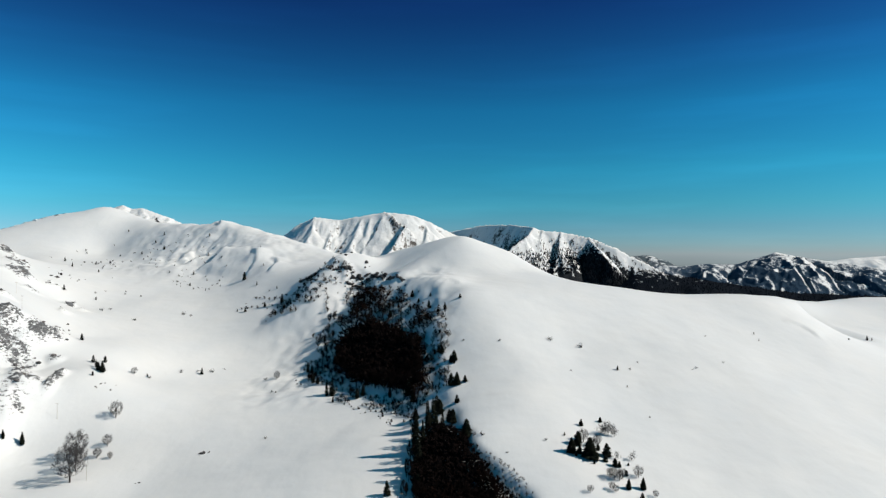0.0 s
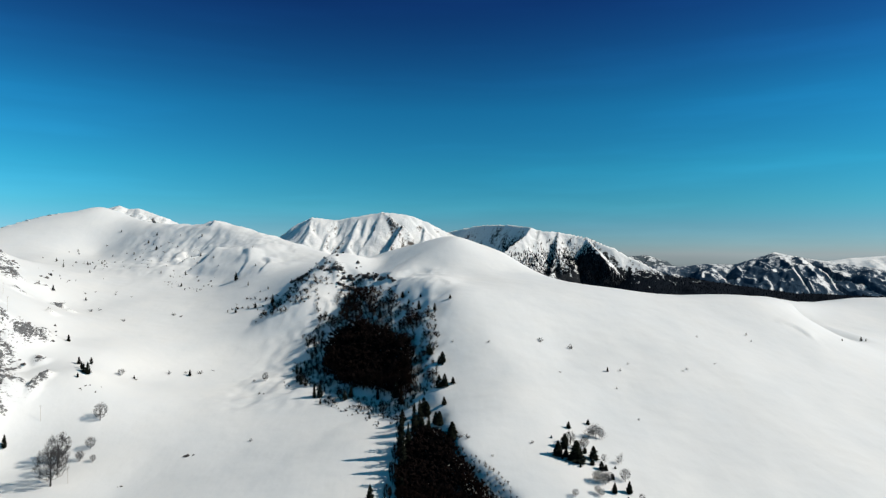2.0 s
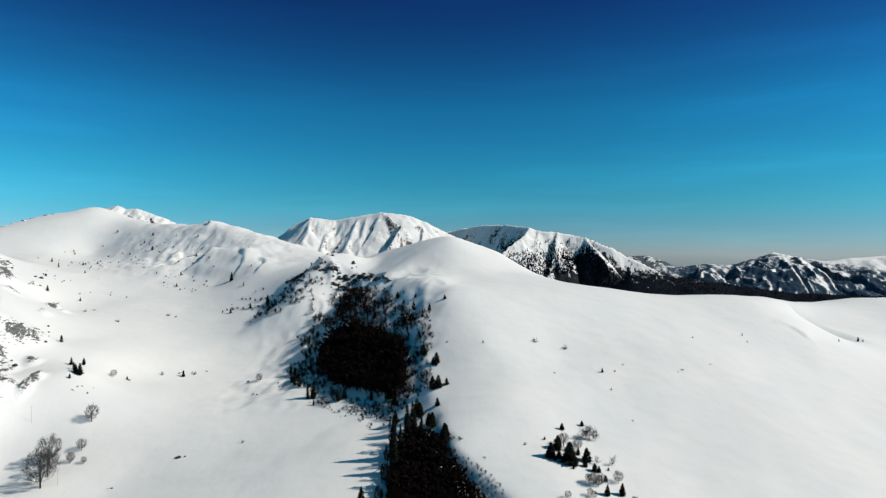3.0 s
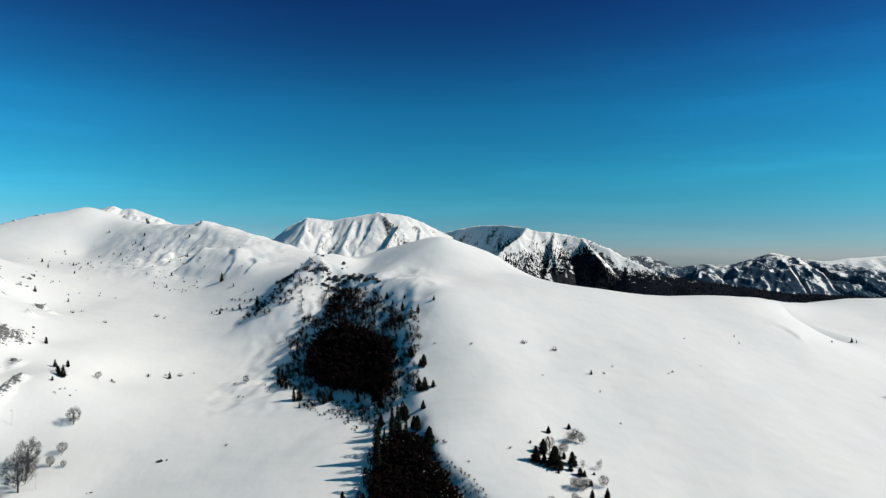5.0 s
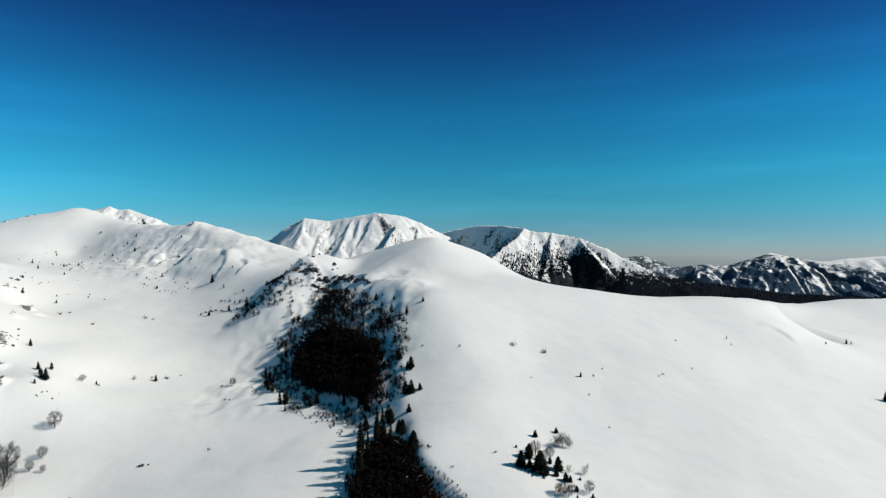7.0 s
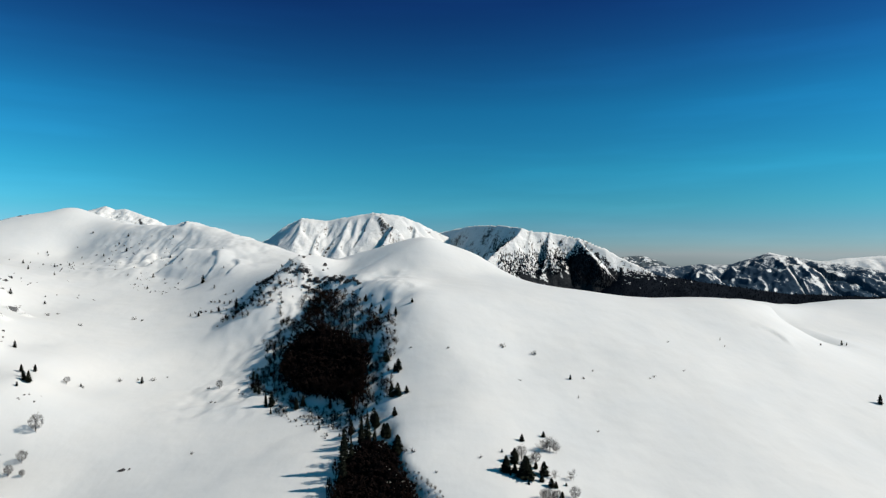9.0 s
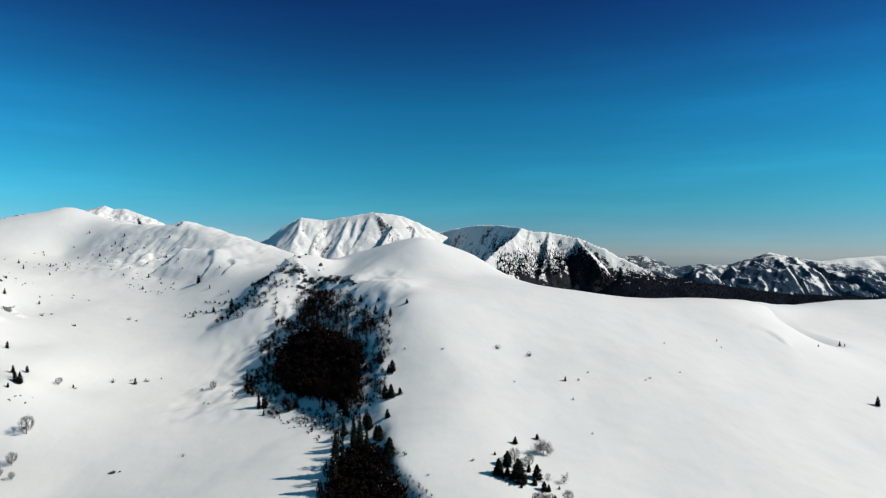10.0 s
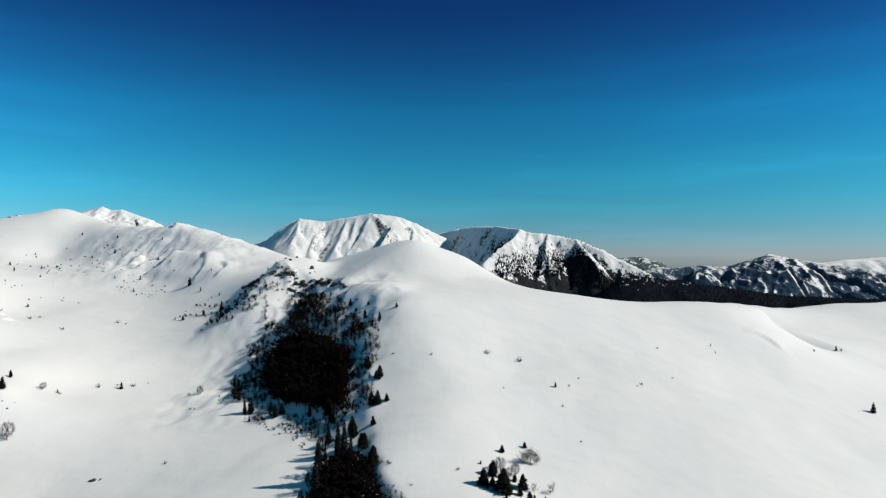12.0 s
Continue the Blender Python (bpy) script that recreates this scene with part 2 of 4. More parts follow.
# ---- lie of the land ----
# Crests, lips, foots and hollows as short lines of (x, y, z); a smooth sheet is drawn through them.
LANDFORMS = {
    "bowl_floor": [(-110, 150, 4), (-130, 220, 3), (-127, 264, 4.6), (-108, 284, 11), (-79, 292, 15), (-100, 335, 22), (-101, 379, 26), (-148, 387, 28), (-174, 357, 32)],
    "bowl_near": [(-30, 150, -2), (-30, 215, 9), (-30, 276, 20), (-45, 318, 24), (-80, 350, 26)],
    "bowl_head": [(-160, 311, 22), (-185, 340, 39), (-200, 410, 45), (-224, 457, 54), (-270, 499, 65), (-190, 490, 58), (-150, 470, 55)],
    "left_foot": [(-152, 259, 6.2), (-165, 274, 7.5), (-193, 289, 14), (-215, 270, 22), (-240, 250, 26), (-230, 150, 5)],
    "rock_spur": [(-420, 540, 118), (-378, 530, 108), (-344, 508, 95), (-305, 465, 83), (-277, 466, 63), (-270, 415, 72), (-238, 381, 59.5), (-223, 387, 50)],
    "rock_face": [(-238, 354, 66), (-232, 348, 55), (-226, 338, 43), (-199, 314, 35), (-205, 300, 33), (-285, 350, 84), (-300, 290, 60), (-320, 200, 50)],
    "behind_spur": [(-320, 400, 98), (-400, 440, 120), (-500, 450, 140)],
    "left_mountain": [(-270, 560, 76), (-224, 614, 99), (-290, 640, 101), (-367, 687, 103), (-420, 600, 92), (-520, 640, 108)],
    "left_crest": [(-700, 760, 118), (-590, 770, 124), (-525, 765, 132), (-464, 760, 149), (-400, 757, 157), (-373, 742, 143.5), (-345, 722, 133.5), (-312, 705, 131), (-290, 695, 131), (-237, 671, 132), (-200, 655, 126), (-162, 640, 117), (-125, 620, 107), (-88, 600, 97)],
    "left_hollow": [(-221, 586, 86), (-212, 605, 100), (-148, 548, 90)],
    "left_flank": [(-176, 554, 82), (-173, 574, 97), (-140, 560, 91), (-135, 505, 75)],
    "cirque_lip": [(-124, 474, 64), (-103, 484, 81), (-78, 480, 87), (-60, 475, 86), (-43, 466, 84.5), (-26, 441, 84), (-14, 420, 83), (-5, 400, 82)],
    "cirque_wall": [(-118, 452, 55.5), (-109, 459, 61), (-88, 440, 57), (-62, 455, 70), (-48, 400, 57), (-30, 385, 56)],
    "cirque_foot": [(-95, 410, 36), (-75, 375, 31), (-60, 340, 27), (-40, 318, 25), (-22, 296, 24), (-16, 262, 19), (-8, 228, 13), (0, 180, 4)],
    "gully_lip": [(46, 170, 5.5), (34, 215, 16.5), (24, 232, 20.5), (15, 252, 25.5), (9, 280, 32.5), (6, 300, 38), (4, 322, 45.5), (0, 345, 57), (-1, 367, 67.5), (1, 385, 76)],
    "gully_side": [(24, 212, 12), (13, 226, 15.5), (3, 247, 20), (-2, 275, 26), (-8, 300, 33.5), (-9, 324, 43), (-11, 345, 52), (-11, 365, 63)],
    "gully_bed": [(10, 205, 9), (-5, 245, 17), (-17, 290, 23.5), (-22, 302, 25.5), (-27, 318, 28), (-31, 345, 38), (-36, 372, 49)],
    "hill_spur": [(75, 150, 0), (70, 223, 18.5), (53, 243, 25.5), (62, 261, 28), (86, 299, 36.5), (86, 313, 42.5), (73, 335, 50.5), (45, 334, 54.5), (30, 331, 55), (10, 374, 75)],
    "hill_crest": [(20, 405, 82), (44, 425, 85), (82, 425, 82), (120, 424, 78), (156, 420, 73), (198, 430, 72.5), (244, 473, 67.5), (312, 545, 59.7), (384, 610, 54.8), (464, 650, 51.2), (560, 690, 49), (640, 700, 44)],
    "right_face": [(150, 200, 6), (160, 260, 21), (241, 327, 28), (150, 340, 47), (186, 376, 54.5), (213, 373, 50), (120, 380, 65), (195, 333, 37.5), (205, 285, 21), (225, 305, 24), (280, 240, -4), (330, 330, 15)],
    "right_edge": [(212, 408, 66), (228, 430, 69), (247, 446, 66.5), (251, 436, 61), (256, 430, 55), (267, 426, 48), (300, 432, 41), (360, 440, 28)],
    "right_hollow": [(286, 488, 51), (300, 472, 45), (350, 500, 47), (420, 530, 54), (500, 560, 52)],
    "dome": [(-58, 515, 96), (-36, 500, 102), (-10, 485, 107.5), (15, 480, 112.5), (33, 482, 107), (52, 486, 101), (71, 490, 89), (90, 495, 79)],
    "dome_apron": [(-40, 480, 91), (-8, 445, 88), (20, 440, 89), (50, 450, 89)],
    "back_fall": [(120, 500, 60), (200, 520, 50), (300, 650, 30), (20, 560, 82), (-40, 600, 75), (-90, 680, 60), (-200, 760, 80), (-400, 860, 95), (-600, 880, 70)],
    "far_fall": [(400, 800, -60), (150, 760, -40), (0, 800, -20), (-300, 1000, 0), (-700, 1050, 0), (800, 760, -60), (700, 300, -60), (700, 0, -80), (300, -100, -60), (0, -100, -50), (-300, -100, -30), (-700, 0, 40), (-700, 400, 130)],
}


def lattice(i, j, seed):
    """Even random numbers in 0..1 for whole-number places."""
    h = (i.astype(np.int64) * 374761393 + j.astype(np.int64) * 668265263 + seed * 974634599) & 0xFFFFFFFF
    h = ((h ^ (h >> 13)) * 1274126177) & 0xFFFFFFFF
    h = ((h ^ (h >> 16)) * 2246822519) & 0xFFFFFFFF
    return ((h ^ (h >> 15)) & 0xFFFFFF) / 16777215.0


def value_noise(x, y, seed=0):
    """Smooth noise in -1..1."""
    i, j = np.floor(x), np.floor(y)
    u, v = x - i, y - j
    u, v = u * u * u * (u * (6 * u - 15) + 10), v * v * v * (v * (6 * v - 15) + 10)
    a, b = lattice(i, j, seed), lattice(i + 1, j, seed)
    c, d = lattice(i, j + 1, seed), lattice(i + 1, j + 1, seed)
    return 2 * ((a * (1 - u) + b * u) * (1 - v) + (c * (1 - u) + d * u) * v) - 1


def fbm(x, y, size, octaves=4, gain=0.5, seed=0, ridged=False):
    """Layered noise whose largest waves are size metres long."""
    total, weight, scale = 0.0, 1.0, 1.0 / size
    ca, sa = math.cos(0.6), math.sin(0.6)
    for k in range(octaves):
        n = value_noise(x * scale + 17.3 * k, y * scale - 9.1 * k, seed + 31 * k)
        total = total + weight * ((1 - 2 * np.abs(n)) if ridged else n)
        weight, scale = weight * gain, scale * 2.03
        x, y = ca * x - sa * y, sa * x + ca * y
    return total


def ramp(a, b, v):
    """0 at a, 1 at b, smooth between."""
    t = np.clip((v - a) / (b - a), 0, 1)
    return t * t * (3 - 2 * t)


def along(points, step):
    """Places every step metres or so on a line of points."""
    out = []
    for p, q in zip(points, points[1:]):
        n = max(1, round(math.dist(p[:2], q[:2]) / step))
        out += [tuple(np.array(p) + (np.array(q) - np.array(p)) * k / n) for k in range(n)]
    return out + [points[-1]]


class Sheet:
    """A thin plate bent through the landforms."""

    def __init__(self, forms, step=40.0, soft=0.08):
        p = np.array([q for line in forms.values() for q in along(line, step)], float)
        self.at, n = p[:, :2] / 100, len(p)
        k = self.kernel(self.at, self.at) + soft * 0.01 * np.eye(n)
        flat = np.hstack([np.ones((n, 1)), self.at])
        m = np.block([[k, flat], [flat.T, np.zeros((3, 3))]])
        self.w = np.linalg.solve(m, np.concatenate([p[:, 2], np.zeros(3)]))

    @staticmethod
    def kernel(a, b):
        d = ((a[:, None, :] - b[None, :, :]) ** 2).sum(2)
        return d * np.log(d + 1e-9)

    def height(self, x, y):
        x, y = np.broadcast_arrays(x, y)
        q = np.stack([x.ravel(), y.ravel()], 1) / 100
        out = np.empty(len(q))
        for s in range(0, len(q), 40000):
            e = q[s:s + 40000]
            out[s:s + 40000] = self.kernel(e, self.at) @ self.w[:-3] + self.w[-3] + e @ self.w[-2:]
        return out.reshape(x.shape)


lie = Sheet(LANDFORMS)
VALLEY = -260.0


def lay(x, y):
    """The smooth land, sinking to the valleys round it."""
    r = np.sqrt(((x + 100) / np.where(x > -100, 1.7, 1.15)) ** 2 + (y - 380) ** 2)
    near = 1 - ramp(470, 900, r)
    xs, ys = np.clip(x, -720, 700), np.clip(y, -100, 1000)
    return np.where(near > 0, lie.height(xs, ys), 0) * near + (VALLEY + 25 * fbm(x, y, 700, 3, seed=5)) * (1 - near)


# Outcrops: the middle, half length, half width, the way of the length in degrees from +x, and how bare.
OUTCROPS = [(-364, 526, 12, 7, 120, 1.1), (-337, 500, 20, 9, 128, 1.15), (-309, 463, 17, 9, 125, 1.2), (-272, 461, 8, 5, 100, 1.15), (-258, 452, 4, 3, 90, 1.0),
            (-241, 350, 10, 7, 60, 1.15), (-227, 363, 12, 8, 75, 1.2), (-232, 341, 13, 9, 110, 1.25), (-222, 335, 8, 6, 90, 1.2), (-196, 320, 10.5, 2.6, 88, 1.15),
            (-207, 310, 10, 9, 120, 1.0), (-205, 298, 9, 8, 100, 0.97), (-252, 332, 14, 11, 60, 1.05), (-262, 372, 10, 6, 60, 1.0), (-214, 320, 8, 6, 120, 1.02), (-286, 440, 8, 5, 110, 1.0),
            (-250, 420, 5, 3, 100, 1.0), (-213, 346, 5, 3, 80, 1.0), (-300, 486, 7, 4, 125, 1.0)]


def rocky(x, y):
    """Where the steep slope above the bowl is rocky."""
    wx, wy = x + 2.2 * value_noise(x / 7, y / 7, 65), y + 2.2 * value_noise(x / 7 + 9, y / 7, 66)
    best = np.zeros(np.shape(x))
    for ox, oy, long, wide, turn, bare in OUTCROPS:
        c, n = math.cos(radians(turn)), math.sin(radians(turn))
        u, v = ((wx - ox) * c + (wy - oy) * n) / long, ((wy - oy) * c - (wx - ox) * n) / wide
        best = np.maximum(best, bare * np.exp(-(u * u + v * v) ** 2))
    return best


def rock_share(x, y):
    """0..1: how much bare rock breaks through the snow of the near land."""
    clusters = fbm(x - 0.6 * y, 1.6 * (y + 0.6 * x), 9, 3, 0.55, seed=18)
    share = np.clip(rocky(x, y) * (0.88 + 0.42 * clusters), 0, 1.25)
    rim = np.interp(x, (-124, -103, -78, -60, -43, -26), (472, 482, 476, 471, 463, 440))
    lip = np.exp(-((y - rim + 5) / 5.5) ** 2) * ramp(-125, -112, x) * (1 - ramp(-30, -22, x))
    return np.maximum(share, lip * ramp(-0.25, 0.3, fbm(x, y * 1.6, 9, 4, 0.6, seed=14)))


WIND_LIPS = [(-223, 584, -209, 607, 5.5), (-236, 604, -230, 618, 2.6), (-243, 600, -238, 612, 2.0), (-242, 656, -236, 670, 2.5), (-178, 592, -169, 548, 2.0), (-152, 569, -147, 538, 3.0), (-110, 488, -84, 498, 2.0), (212, 390, 224, 378, 1.2), (-5, 402, 10, 396, 1.0),
             (-104, 468, -99, 456, 2.2), (-88, 476, -72, 462, 2.8), (-80, 448, -76, 436, 1.6), (-62, 470, -50, 452, 3.0), (-52, 440, -47, 424, 2.0), (-40, 458, -33, 440, 3.0), (-30, 424, -27, 408, 2.0)]


def wind_lips(x, y):
    """Snow lips that stand up towards the east and break off to the west."""
    z = 0.0
    for ax, ay, bx, by, drop in WIND_LIPS:
        if ay > by:
            ax, ay, bx, by = bx, by, ax, ay
        dx, dy = bx - ax, by - ay
        length = math.hypot(dx, dy)
        t = ((x - ax) * dx + (y - ay) * dy) / length ** 2
        bow = 5.0 * np.sin(np.pi * np.clip(t, 0, 1)) + 1.2 * value_noise(x * 0.2, y * 0.2, 77)
        d = ((x - ax) * dy - (y - ay) * dx) / length - bow
        ends = ramp(-0.25, 0.15, t) * (1 - ramp(0.85, 1.25, t))
        z = z + drop * ends * ramp(-1.1 * drop, 0.5, d) * np.exp(-np.maximum(d, 0) / (8 + 4 * drop))
    return z


def gully_bank(x, y):
    """The sharp edge where the hill breaks off into the gully."""
    line = LANDFORMS["gully_lip"] + [(-8, 405, 0), (-21, 428, 0)]
    edge = np.interp(y, [p[1] for p in line], [p[0] for p in line]) - 2.0 + 1.5 * value_noise(y * 0.09, 0 * y, 78) + 0.6 * value_noise(y * 0.3, 0 * y, 79)
    d = x - edge
    return 2.6 * ramp(165, 195, y) * (1 - ramp(250, 300, y)) * ramp(-6.0, 0.0, d) * np.exp(-np.maximum(d, 0) / 18)


def ground(x, y):
    """The height of the near land with its drifts, hollows and broken rock."""
    x, y = np.asarray(x, float), np.asarray(y, float)
    near = 1 - ramp(560, 900, np.sqrt((x + 100) ** 2 + (y - 380) ** 2))
    z = lay(x, y)
    steep = ramp(-130, -90, x) * (1 - ramp(-5, 15, x)) * ramp(315, 345, y) * (1 - ramp(440, 464, y))
    drift = 0.55 * fbm(x, y, 48, 3, 0.42, seed=1) + 0.10 * fbm(x * 0.7 + y * 0.5, y - x * 0.2, 9, 3, 0.5, seed=2)
    rough = steep * (1.0 * fbm(x, y, 17, 4, 0.55, seed=3) + 0.4 * fbm(x, y, 5, 3, 0.5, seed=8))
    mountain = ramp(510, 600, y) * (0.9 * fbm(x, y, 55, 3, 0.45, seed=4) + 0.25 * fbm(x, y, 14, 3, 0.5, seed=6))
    blotchy = np.exp(-((x + 247) / 32) ** 2 - ((y - 624) / 30) ** 2) * (2.6 * fbm(x, y, 12, 4, 0.6, seed=16))
    rock = rock_share(x, y)
    broken = rocky(x, y) * (1.7 * fbm(x + 0.3 * y, 1.3 * (y - 0.3 * x), 12, 4, 0.55, seed=7, ridged=True))
    flank = ramp(-360, -310, x) * (1 - ramp(-140, -105, x)) * ramp(530, 610, y + 0.25 * (x + 220)) * (1 - ramp(690, 730, y))
    humps = flank * (1.25 * fbm(x, y, 26, 3, 0.5, seed=21) + 0.45 * fbm(x + 0.5 * y, 0.6 * (y - 0.5 * x), 10, 4, 0.6, seed=22))
    u = x - 0.7 * (y - 455)
    fold = 10.0 * ramp(-124, -94, u) * (1 - ramp(-92, -56, u)) * ramp(428, 450, y) * (1 - ramp(482, 498, y))
    side = x - np.interp(y, [p[1] for p in LANDFORMS["gully_lip"]], [p[0] for p in LANDFORMS["gully_lip"]])
    sunk = -3.2 * ramp(-2, -11, side) * (1 - ramp(-20, -38, side)) * ramp(282, 300, y) * (1 - ramp(385, 410, y))
    cut = -9.0 * ramp(248, 259, x - 0.2 * (y - 446)) * (1 - ramp(266, 296, x)) * ramp(418, 436, y) * (1 - ramp(470, 520, y))
    dell = -1.8 * np.exp(-((x - 3) / 7) ** 2 - ((y - 386) / 6) ** 2)
    return z + near * (dell + humps + fold + sunk + cut + drift + rough + mountain + blotchy + broken + 1.3 * rock + wind_lips(x, y) + gully_bank(x, y))


def spaced(lo, a, b, hi, fine, growth=1.06, most=90.0):
    """Grid lines: fine between a and b, coarser and coarser out to lo and hi."""
    mid = list(np.arange(a, b, fine))
    left, right, step, v = [], [], fine, a
    while v > lo:
        step = min(step * growth, most)
        v -= step
        left.append(v)
    step, v = fine, mid[-1]
    while v < hi:
        step = min(step * growth, most)
        v += step
        right.append(v)
    return np.array(left[::-1] + mid + right)


def sheet_mesh(name, xs, ys, z, shares, materials):
    """A mesh over the grid lines xs, ys with heights z and named shares at its corners."""
    nx, ny = len(xs), len(ys)
    co = np.empty((ny, nx, 3), np.float32)
    co[..., 0], co[..., 1], co[..., 2] = xs[None, :], ys[:, None], z
    i = np.arange(ny * nx, dtype=np.int32).reshape(ny, nx)
    quads = np.stack([i[:-1, :-1], i[:-1, 1:], i[1:, 1:], i[1:, :-1]], -1).reshape(-1, 4)
    me = bpy.data.meshes.new(name)
    me.vertices.add(ny * nx)
    me.vertices.foreach_set("co", co.ravel())
    me.loops.add(quads.size)
    me.loops.foreach_set("vertex_index", quads.ravel())
    me.polygons.add(len(quads))
    me.polygons.foreach_set("loop_start", np.arange(0, quads.size, 4, dtype=np.int32))
    me.polygons.foreach_set("use_smooth", np.ones(len(quads), bool))
    me.update(calc_edges=True)
    for key, values in shares.items():
        at = me.attributes.new(key, "FLOAT", "POINT")
        at.data.foreach_set("value", np.asarray(values, np.float32).ravel())
    for m in materials:
        me.materials.append(m)
    return new(name, me)


# ---- snowfield ----
xs = spaced(-4900, -320, 310, 4900, 1.6)
ys = spaced(-4900, 185, 690, 4900, 1.6)
gx, gy = np.meshgrid(xs, ys)
gz = ground(gx, gy)
snowfield = sheet_mesh("ground", xs, ys, gz, {"rock": rock_share(gx, gy), "bounce_cut": 1 - ramp(-140, -60, gz)}, [snow_ground])
tagged(snowfield, "rolling snow-covered alpine ground with bare rock breaking through", "ground", kind="structure")


# ---- mountains behind ----
FACES = {}


def massif(name, label, crest, slope, spur, size, grid, depth, material, seed, rough=0.12, back=1.5, spurs=(), clear=-1e6, thin=0.0):
    """A mountain chain: a crest line, faces that fall from it at a slope, and ribs that run down the faces."""
    c = np.array(crest, float)
    reach = depth
    x = np.arange(c[:, 0].min() - reach * 0.5, c[:, 0].max() + reach * 0.5, grid)
    y = np.arange(c[:, 1].min() - reach, c[:, 1].max() + reach * 0.4, grid)
    px, py = np.meshgrid(x, y)
    wx, wy = px + 0.12 * size * fbm(px, py, size * 1.1, 2, seed=seed), py + 0.12 * size * fbm(px, py, size * 1.2, 3, seed=seed + 1)
    best = np.full(px.shape, -1e9)
    dist, run = np.full(px.shape, 1e9), np.zeros(px.shape)
    total = 0.0
    for a, b in zip(c, c[1:]):
        d = b - a
        length = math.hypot(d[0], d[1])
        t = np.clip(((wx - a[0]) * d[0] + (wy - a[1]) * d[1]) / length ** 2, 0, 1)
        r = np.hypot(wx - a[0] - t * d[0], wy - a[1] - t * d[1])
        h = a[2] + t * d[2] - slope * r * np.where(wy > a[1] + t * d[1], back, 1.0)
        near = h > best
        best, dist, run = np.where(near, h, best), np.where(near, r, dist), np.where(near, total + t * length, run)
        total += length
    sway = run + 0.18 * dist + 0.35 * size * fbm(px, py, size * 2.2, 2, seed=seed + 5)
    for line, sharp in spurs:
        for a, b in zip(np.array(line, float), np.array(line, float)[1:]):
            d = b - a
            t = np.clip(((wx - a[0]) * d[0] + (wy - a[1]) * d[1]) / (d[0] ** 2 + d[1] ** 2), 0, 1)
            r = np.hypot(wx - a[0] - t * d[0], wy - a[1] - t * d[1])
            best = np.maximum(best, a[2] + t * d[2] - sharp * r)
    ribs = fbm(sway, 0.12 * dist, size, 3, 0.45, seed=seed + 2, ridged=True)
    fine = fbm(px, py, size * 0.4, 4, 0.52, seed=seed + 3, ridged=True)
    hold = ramp(0, size * 0.9, dist)
    z = best + hold * (spur * (ribs - 0.5)) + (0.1 + 0.9 * hold) * spur * rough * fine
    z = np.maximum(z, VALLEY - 40)
    top = c[:, 2].max()
    below = (top - z) / 100.0 - 2.0 * (1 - ramp(clear - 105, clear - 40, px)) - thin * (ramp(clear + 165, clear + 365, px) + 0.55 * (1 - ramp(clear + 100, clear + 170, px)))
    FACES[name] = (x, y, z, below)
    # share of slope turned from the sun, darkened by the woods tone
    ob = sheet_mesh(name, x, y, z, {"below": below, "shade_side": np.clip(np.gradient(z, axis=1) / grid, -0.8, 0.8)}, [material])
    return tagged(ob, label, "mountain", kind="structure")

NORTH_SPURS = [[(-194, 2090, 242), (-115, 2020, 184), (-141, 1960, 147), (-159, 1890, 101)],
               [(-421, 2090, 221), (-420, 2040, 185), (-424, 1985, 144)],
               [(-351, 2100, 214), (-355, 2050, 173), (-364, 1980, 121)],
               [(-269, 2095, 227), (-275, 2040, 185), (-285, 1965, 126)],
               [(-64, 2108, 212), (-50, 2060, 180), (-55, 2020, 151)]]
EAST_SPURS = [[(269, 1850, 179), (230, 1790, 142), (182, 1725, 103), (144, 1675, 70)],
              [(426, 1835, 149), (440, 1770, 110), (452, 1700, 60)],
              [(297, 1850, 171), (272, 1790, 118), (232, 1700, 42)],
              [(345, 1850, 166), (332, 1790, 118), (284, 1700, 28)]]

massif("mountain_north", "white snow-covered mountain with ribbed faces and dark rocks near its summit",
       [(-780, 2540, 123), (-701, 2500, 140), (-609, 2400, 164), (-508, 2240, 208), (-424, 2090, 223), (-346, 2105, 215), (-269, 2095, 227), (-194, 2090, 240), (-110, 2095, 231), (-45, 2110, 209), (11, 2130, 180), (88, 2150, 148)],
       1.02, 5.0, 40.0, 4.3, 420, snow_mountain, 40, 0.2, spurs=[(line, 0.95 if k else 1.45) for k, line in enumerate(NORTH_SPURS)])
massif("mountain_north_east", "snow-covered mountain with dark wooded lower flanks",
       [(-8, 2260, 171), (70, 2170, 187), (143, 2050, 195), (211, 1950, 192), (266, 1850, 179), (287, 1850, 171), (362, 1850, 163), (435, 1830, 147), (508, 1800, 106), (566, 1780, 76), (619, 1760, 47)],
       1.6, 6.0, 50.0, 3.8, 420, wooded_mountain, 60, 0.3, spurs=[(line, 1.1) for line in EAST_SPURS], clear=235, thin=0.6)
massif("mountain_west", "sunlit snow-covered peaks behind the near ridge",
       [(-1100, 1800, 190), (-1037, 1780, 200), (-944, 1760, 222), (-889, 1750, 236), (-858, 1750, 225), (-830, 1750, 227), (-780, 1745, 209), (-725, 1740, 175), (-660, 1740, 140)],
       0.5, 10.0, 45.0, 3.0, 260, snow_mountain, 80, 0.25)
massif("forest_ridge", "low ridge covered with dark forest",
       [(520, 1640, 60), (620, 1660, 44), (707, 1680, 29), (820, 1690, 12), (935, 1700, -3), (1190, 1720, -14), (1500, 1760, -22)],
       0.45, 10.0, 90.0, 6.0, 500, forest_floor, 90)
